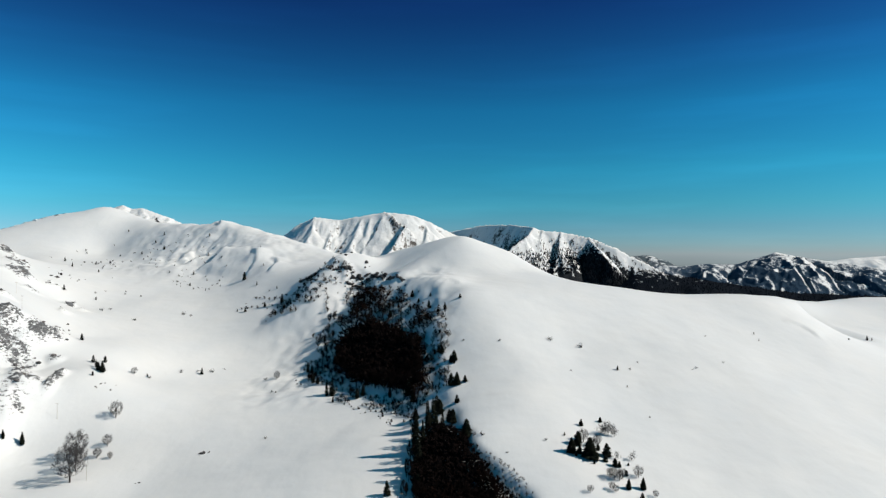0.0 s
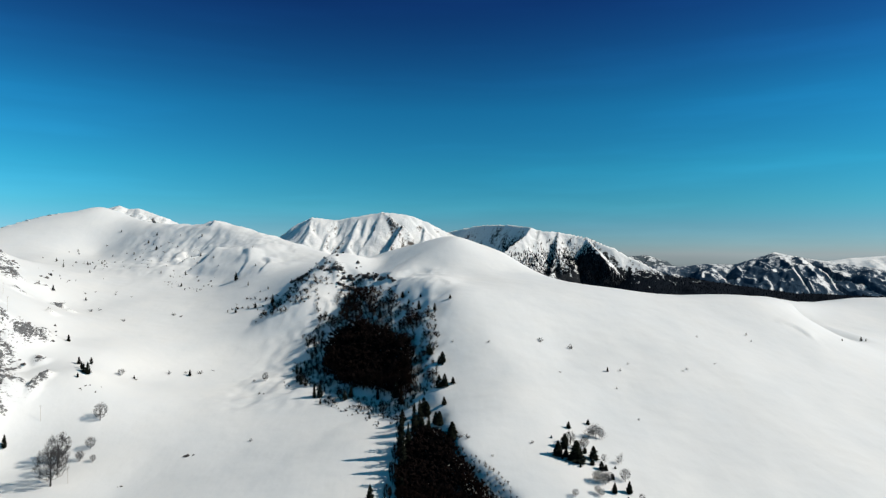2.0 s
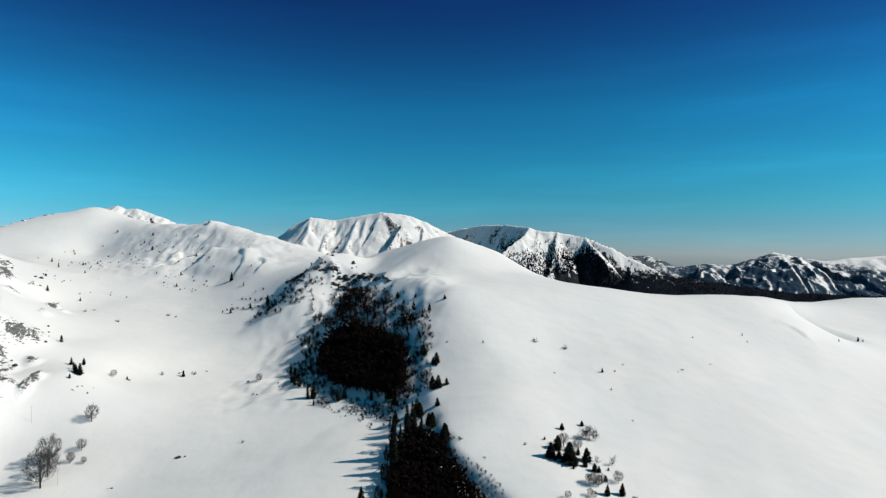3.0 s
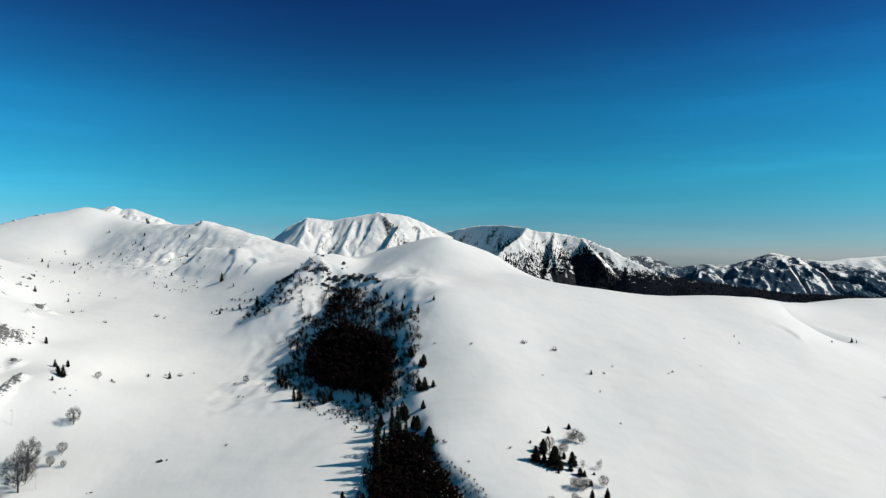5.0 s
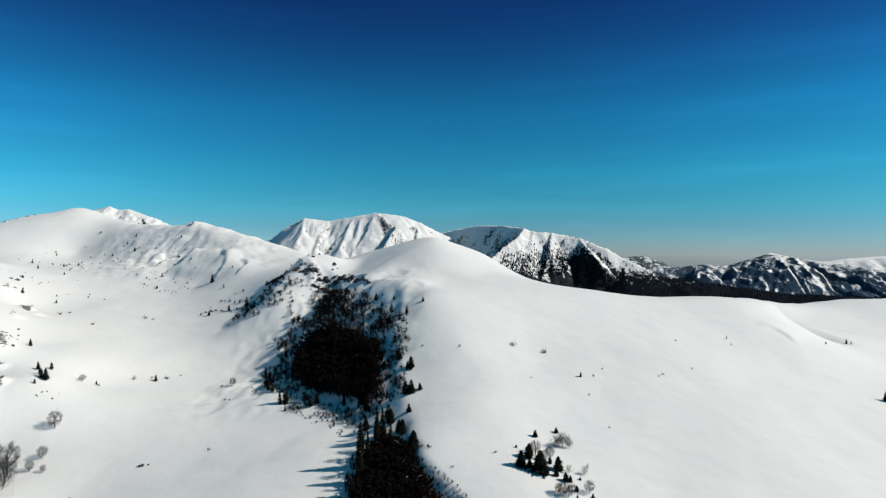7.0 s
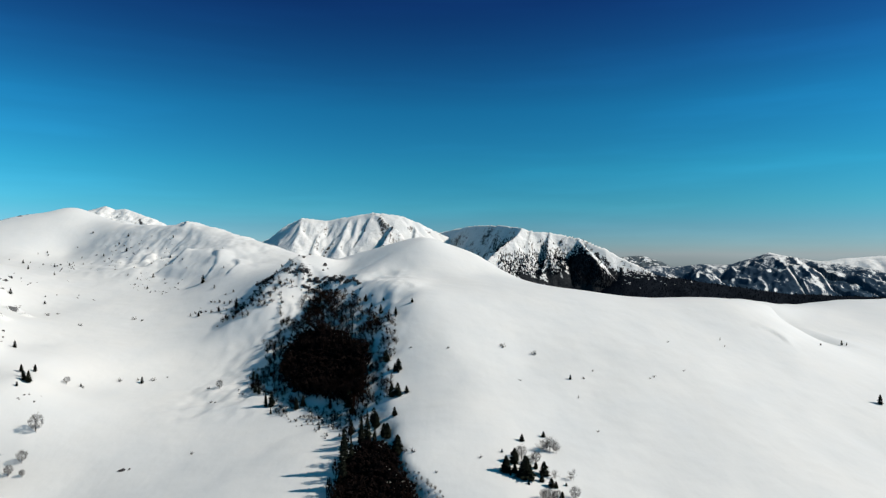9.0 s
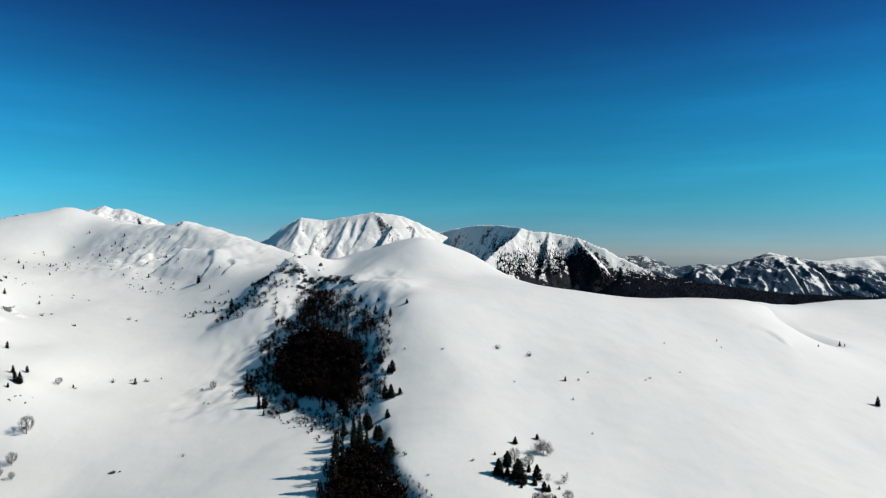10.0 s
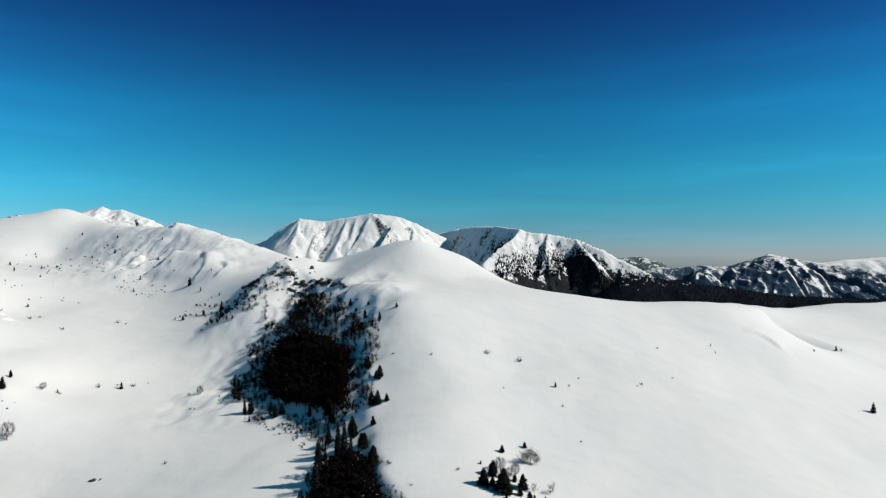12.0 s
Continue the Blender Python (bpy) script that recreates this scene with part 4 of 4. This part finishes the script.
middle = [joined(sapling_shapes(random.Random(40 + k), 1 + k % 3, (22, 14, 10)[k % 3], 5, 0.105)) for k in range(5)]
heavy = [joined(fan_shapes(random.Random(20 + k), 1, 9 + k % 3, 3, 5, 3.6, 4.5, 0.23)) for k in range(4)]
scrubby = [joined(sapling_shapes(random.Random(60 + k), 1 + k % 3, (20, 13, 9)[k % 3], 5, 0.10)) for k in range(5)]
dense = [(x, y, rng.uniform(4.5, 9.5)) for x, y in upper[40:]]
SHADED_FACE = [(-127, 448), (-119, 467), (-100, 471), (-85, 463), (-86, 446), (-104, 439)]
WEST_EDGE = [(-87, 420), (-73, 422), (-62, 382), (-52, 338), (-60, 332), (-79, 366), (-82, 389), (-76, 390)]
EAST_BANK = [(-14, 373), (1, 365), (3, 343), (4, 303), (-5, 303), (-9, 332)]
WOOD_MARGIN = [(-72, 398), (-58, 408), (-42, 400), (-24, 372), (-9, 350), (-6, 322), (-7, 300), (-22, 302), (-42, 318), (-58, 332), (-68, 362)]
for x, y in strewn(SHADED_FACE, 34, 2.4, 27) + strewn(WEST_EDGE, 50, 1.9, 28) + strewn(EAST_BANK, 32, 1.9, 33):
    (small_brown_trees if rng.random() < 0.4 else small_trees).put(x, y, rng.uniform(2.6, 5.6), rng, "small leafless dark tree scattered on the shaded snow", "scattered trees beside the wood", 1.1)
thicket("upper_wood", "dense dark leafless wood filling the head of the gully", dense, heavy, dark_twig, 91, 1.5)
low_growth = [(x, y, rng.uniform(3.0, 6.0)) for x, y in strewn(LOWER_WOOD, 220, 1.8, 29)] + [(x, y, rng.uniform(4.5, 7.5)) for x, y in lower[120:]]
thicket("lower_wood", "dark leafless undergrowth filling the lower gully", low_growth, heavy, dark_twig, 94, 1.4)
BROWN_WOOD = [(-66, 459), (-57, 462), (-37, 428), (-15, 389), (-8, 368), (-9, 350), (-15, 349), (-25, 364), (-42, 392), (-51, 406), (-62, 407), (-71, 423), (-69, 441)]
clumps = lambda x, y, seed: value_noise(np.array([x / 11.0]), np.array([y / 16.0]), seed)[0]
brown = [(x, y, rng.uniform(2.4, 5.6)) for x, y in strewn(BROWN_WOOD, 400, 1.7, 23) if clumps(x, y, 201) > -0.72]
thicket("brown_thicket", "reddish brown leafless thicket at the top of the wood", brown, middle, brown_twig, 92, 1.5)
SCRUB = (
    (SHADED_FACE, 34),   # along the foot of the first shaded face
    ([(-113, 490), (-103, 483), (-74, 467), (-58, 467), (-41, 464), (-40, 452), (-57, 462), (-73, 463), (-100, 472)], 90),   # the rim
    (WEST_EDGE, 120),   # beside the wood, at its lower edge
    (EAST_BANK, 85),   # the steep bank below the hill
    ([(-59, 331), (-35, 323), (-8, 306), (-7, 293), (-20, 298), (-33, 311), (-51, 320)], 110),   # the foot of the wood
    ([(-86, 464), (-57, 462), (-53, 415), (-64, 417), (-78, 428), (-85, 452)], 130),   # between the rim and the wood
    ([(13, 246), (16, 242), (24, 231), (30, 220), (31, 215), (27, 217), (21, 229), (14, 241)], 120),   # the bank of the lower wood
    (WOOD_MARGIN, 90))   # round the wood
scrub = [(x, y, rng.uniform(1.6, 4.6) * (1.0, 0.6, 1.0, 0.8, 0.7, 0.9, 0.4, 1.3)[k]) for k, (outline, count) in enumerate(SCRUB) for x, y in strewn(outline, count, 1.5, 80 + k) if clumps(x, y, 204) > (-1, -1, -0.5, -0.3, -0.5, -0.3, -1, -1)[k]]
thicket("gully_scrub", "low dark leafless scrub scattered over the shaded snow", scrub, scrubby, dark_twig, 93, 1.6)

# ---- shrubs ----
shrub_rng = random.Random(31)
grey_shrubs = [shrub_shape(shrub_rng, n, 0.035).mesh("leafless_shrub", grey_twig) for n in (9, 11, 13)]
dark_shrubs = [shrub_shape(shrub_rng, n, 0.06).mesh("leafless_shrub", m) for n, m in ((11, dark_twig), (13, brown_twig), (12, dark_twig), (14, dark_twig))]


def put_shrub(meshes, x, y, high, wide, label, group):
    ob = new("leafless_shrub", meshes[shrub_rng.randrange(len(meshes))])
    s = high / 2
    ob.location, ob.rotation_euler, ob.scale = (x, y, height_at(x, y)), (0, 0, shrub_rng.uniform(0, 6.28)), (s * wide, s * wide, s)
    tagged(ob, label, "shrub", group)


OPEN_SHRUBS = [(29.5, 330.5, 1.2), (57.3, 338, 2.2), (72.8, 336, 2.2), (62.4, 309.3, 0.9), (98.9, 322.5, 0.9), (89.4, 274, 0.8), (148.6, 359, 1),
               (145.1, 328, 0.9), (127.8, 320, 1.2), (-156.7, 379.5, 2.1), (-141.3, 387.5, 2.1), (-135.4, 393.2, 1.1), (-105.4, 376.5, 1.7), (15.5, 252, 1.9),
               (24.1, 239, 0.9), (10.8, 335.1, 1.2), (93.1, 315.5, 1.2), (40.1, 247.5, 1.1), (12.6, 253, 1.4), (-166.4, 359.5, 1.3), (-96.2, 355, 1.3),
               (-220.6, 452, 2.1), (-195, 476, 2.2), (-188.5, 473.5, 1.7), (-252.5, 468.5, 2.6), (-249.2, 474, 1.7), (-274.6, 469, 3.5), (-82, 293, 1.3),
               (125.1, 318, 0.9), (-149.2, 385.5, 1.4)]
for x, y, h in OPEN_SHRUBS:
    put_shrub(grey_shrubs, x, y, h, 1.6, "low leafless grey shrub poking out of the snow", "shrubs on the open snow")
SHRUB_PATCHES = (
    ([(-158, 480), (-120, 463), (-95, 445), (-92, 470), (-118, 482), (-140, 500)], 34, 3.0, 0.8, 2.4),
    ([(-112, 476), (-95, 482), (-62, 470), (-30, 440), (-22, 415), (-34, 395), (-62, 412), (-84, 430)], 40, 2.4, 0.7, 2.2),
    ([(-90, 400), (-70, 412), (-62, 380), (-60, 340), (-84, 360)], 20, 2.6, 0.7, 2.2),
    ([(-44, 318), (-10, 300), (-10, 286), (-24, 292), (-48, 316)], 30, 1.8, 0.6, 1.8),
    ([(-9, 325), (0, 318), (2, 300), (-10, 302)], 14, 1.8, 0.6, 1.8),
    ([(-28, 390), (-12, 357), (-7, 330), (2, 335), (-2, 365), (-12, 395), (-22, 415)], 25, 2.0, 0.6, 2.0),
    ([(-245, 560), (-200, 530), (-180, 545), (-205, 590), (-240, 610)], 40, 3.0, 0.6, 1.8),
    ([(-330, 600), (-250, 590), (-215, 610), (-235, 655), (-320, 680)], 60, 4.0, 0.5, 1.7),
    ([(-340, 520), (-300, 500), (-230, 520), (-260, 560), (-330, 570)], 14, 6.0, 0.5, 1.4),
    ([(-400, 640), (-330, 590), (-300, 620), (-340, 700), (-400, 690)], 16, 7.0, 0.6, 2.0),
    ([(16, 228), (30, 210), (22, 205), (8, 228)], 10, 2.2, 0.8, 1.8))
for k, (outline, count, gap, least, most) in enumerate(SHRUB_PATCHES):
    for x, y in strewn(outline, count, gap, 40 + k):
        put_shrub(dark_shrubs, x, y, shrub_rng.uniform(least, most), 1.1, "dark leafless shrub on the steep snow", "shrubs of the gully")


# ---- stones ----
def stone_mesh(r, flat, mat=stone_grey):
    bm = bmesh.new()
    bmesh.ops.create_icosphere(bm, subdivisions=3, radius=1.0)
    off = Vector((r.uniform(-50, 50), r.uniform(-50, 50), 0))
    for v in bm.verts:
        n = noise.noise(v.co * 0.9 + off) * 0.6 + noise.noise(v.co * 2.6 + off) * 0.35 + noise.noise(v.co * 5.5 + off) * 0.16
        v.co *= 1 + n
        v.co.z *= flat
    cuts = [Vector((r.uniform(-1, 1), r.uniform(-1, 1), r.uniform(-0.2, 0.6))).normalized() for _ in range(5)]
    for c in cuts:
        for v in bm.verts:
            over = v.co.dot(c) - 0.62
            if over > 0:
                v.co -= c * over * 0.85
    me = bpy.data.meshes.new("stone")
    bm.to_mesh(me)
    bm.free()
    me.materials.append(mat)
    return me


stone_rng = random.Random(51)
stones = [stone_mesh(stone_rng, f) for f in (0.5, 0.65, 0.4, 0.8)]
snow_lumps = [stone_mesh(stone_rng, f, snow_cap) for f in (0.5, 0.6)]
dark_stones = [stone_mesh(stone_rng, f, dark_stone) for f in (0.5, 0.65, 0.6, 0.8)]


def put_stone(name, x, y, size, label, group, high=1.0, meshes=None, turn=None):
    ob = new(name, (meshes or stones)[stone_rng.randrange(4)])
    s = size / 2
    ob.location = (x, y, height_at(x, y) + 0.08 * s)
    ob.rotation_euler, ob.scale = (stone_rng.uniform(-0.25, 0.25), stone_rng.uniform(-0.25, 0.25), stone_rng.uniform(0, 6.28) if turn is None else turn), (s, s * stone_rng.uniform(0.5, 0.8), s * high * 0.7)
    return tagged(ob, label, "rock", group)


BOWL_STONES = [(-107.5, 284, 4.2), (-104.9, 284.5, 2.1), (-126.5, 264.3, 1.9), (-127.9, 263.8, 1), (-177.7, 324, 1.8), (-176.7, 327, 1.5), (-175.2, 328.5, 1.2),
               (-170.4, 325, 1.8), (-170.6, 330.5, 0.9), (-176.8, 323.5, 1.2), (-93.4, 354, 2), (-220.1, 452.5, 3.3), (-312.6, 511.9, 6.6), (-318, 526.9, 4.9),
               (-315.4, 509, 4.7), (252.1, 393.5, 1.8), (-236.4, 399, 3.7), (-230.1, 389.5, 2.9)]
for x, y, s in BOWL_STONES:
    put_stone("boulder", x, y, 0.7 * s, "dark grey boulder half buried in the snow", "boulders in the bowl", 1.5, dark_stones)
for outline, count, seed in (([(-200, 300), (-208, 322), (-214, 372), (-236, 388), (-268, 384), (-276, 330), (-240, 292)], 90, 61), ([(-288, 456), (-296, 478), (-332, 524), (-372, 532), (-376, 490), (-320, 448)], 70, 63)):
    for x, y in strewn(outline, count, 2.4, seed):
        if rock_share(np.array([x]), np.array([y]))[0] > 0.28:
            put_stone("outcrop_rock", x, y, stone_rng.uniform(1.4, 4.0), "grey limestone outcrop breaking through the steep snow", "outcrops of the rocky slope", 0.8)
LIP_ROCKS = [(-116, 474), (-96, 483), (-74, 488), (-52, 475), (-34, 452), (-38, 446), (-56, 468), (-76, 480), (-98, 475)]
for x, y in strewn(LIP_ROCKS, 20, 2.6, 62):
    put_stone("ledge_rock", x, y, stone_rng.uniform(1.6, 4.0), "rock ledge darkened as in shade along the rim of the gully head", "rocks of the gully rim", 1.2, dark_stones)
RIM_LEDGES = (([(-109, 484), (-102, 481), (-95, 474)], 2.0), ([(-84, 470), (-74, 467), (-64, 466), (-56, 466), (-47, 462), (-41, 457)], 1.7),
              ([(-70, 461), (-60, 460), (-50, 455)], 2.2), ([(-38, 450), (-31, 440), (-26, 433)], 2.6), ([(-97, 466), (-90, 462)], 2.4))
for line, step in RIM_LEDGES:
    for (x, y), (nx, ny) in zip(along(line, step), along(line, step)[1:]):
        turn = math.atan2(ny - y, nx - x) + stone_rng.uniform(-0.3, 0.3)
        put_stone("ledge_rock", x + stone_rng.uniform(-0.6, 0.6), y + stone_rng.uniform(-1.6, 1.2), stone_rng.uniform(2.4, 5.0), "rock ledge darkened as in shade along the rim of the gully head", "rocks of the gully rim", 1.3, dark_stones, turn)


# ---- poles ----
def pole(x, y, high):
    ob = thing("utility_pole", "thin grey wooden utility pole with a short crossarm", "utility pole", "poles on the slope")
    ob.location = (x, y, height_at(x, y))
    mast, arm = Shape(), Shape()
    mast.rod((0, 0, -0.8), (0, 0, high), 0.09, 0.06, 8)
    arm.rod((-0.7, 0, high - 0.5), (0.7, 0, high - 0.5), 0.06, 0.06, 4)
    part("mast", mast, pole_wood, ob)
    part("crossarm", arm, pole_wood, ob)
    for s in (-0.6, 0.0, 0.6):
        cap = Shape()
        cap.rod((s, 0, high - 0.44), (s, 0, high - 0.2), 0.05, 0.04, 6)
        part("insulator", cap, pole_metal, ob, "pale glass insulator")


for x, y, h in ((-184.1, 302.5, 7.5), (-147.7, 262.9, 6.5), (-239.4, 360, 8.6), (-270.6, 401.5, 7.4)):
    pole(x, y, h)

# ---- rocks on the crest ----
CREST_ROCKS = [(-503, 716, 13), (-496, 716, 10), (-490, 718, 7), (-484, 721, 10), (-478, 728, 8), (-469, 731, 9), (-462, 735, 8), (-452, 741, 12), (-445, 746, 9), (-237, 669, 6)]
for x, y, s in CREST_ROCKS:
    ob = thing("crest_rock", "grey rock crowned with snow on the mountain crest", "rock", "rocks on the crest")
    ob.location, ob.rotation_euler, ob.scale = (x, y, height_at(x, y) - 0.10 * s), (0, 0, stone_rng.uniform(0, 6.28)), (s / 2.6, s / 3.4, s / 5.0)
    part("stone", stones[stone_rng.randrange(4)], None, ob)
    if x < -488:
        continue
    cap = part("snow_cap", snow_lumps[stone_rng.randrange(2)], None, ob, "white cap of snow")
    cap.location, cap.scale = (0.25, -0.1, -0.05), (1.5, 1.3, 1.25)


# ---- far woods ----
def far_wood(name, label, mountain, count, least, most, chance, seed):
    """Many small conifers on a mountain's face, in one mesh."""
    x, y, z, below = FACES[mountain]
    r, s = random.Random(seed), Shape()
    placed = 0
    while placed < count:
        i, j = r.randrange(4, len(y) - 2), r.randrange(2, len(x) - 2)
        west = (z[i, j + 2] - z[i, j - 2]) / (x[j + 2] - x[j - 2])
        if r.random() > chance(x[j], below[i, j], west):
            continue
        h = r.uniform(least, most)
        w, n = h * r.uniform(0.16, 0.24), len(s.v)
        px, py, pz = x[j] + r.uniform(-2, 2), y[i] + r.uniform(-2, 2), z[i, j]
        turn = r.uniform(0, 6)
        for k in range(4):
            a = turn + k * math.pi / 2
            s.v.append((px + w * math.cos(a), py + w * math.sin(a), pz + 0.08 * h))
        s.v += [(px, py, pz + h), (px, py, pz - 1.0)]
        s.f += [(n + k, n + (k + 1) % 4, n + 4) for k in range(4)] + [(n + (k + 1) % 4, n + k, n + 5) for k in range(4)]
        placed += 1
    ob = new(name, s.mesh(name, hazed_needles))
    return tagged(ob, label, "forest", kind="stuff")


def streaks(x, below, west):
    """Dense low down and on the shaded sides of the ribs, thinning out upwards."""
    edge = 1.0 + (0.15 if x > 470 else 0.0)
    few = 0.8 if x < 380 else 1.0
    below += 0.58 if x < 380 else 0.0
    shaded = 0.05 + 0.95 * float(ramp(-0.1, 0.5, west))
    low = float(ramp(edge, edge + 0.4, below))
    return few * float(ramp(edge - 0.4, edge + 0.1, below)) * (shaded * (1 - low) + low) * (0.0 if below > 1.75 else 1.0) + (0.006 if below > 0.25 and x > 300 else 0.0)


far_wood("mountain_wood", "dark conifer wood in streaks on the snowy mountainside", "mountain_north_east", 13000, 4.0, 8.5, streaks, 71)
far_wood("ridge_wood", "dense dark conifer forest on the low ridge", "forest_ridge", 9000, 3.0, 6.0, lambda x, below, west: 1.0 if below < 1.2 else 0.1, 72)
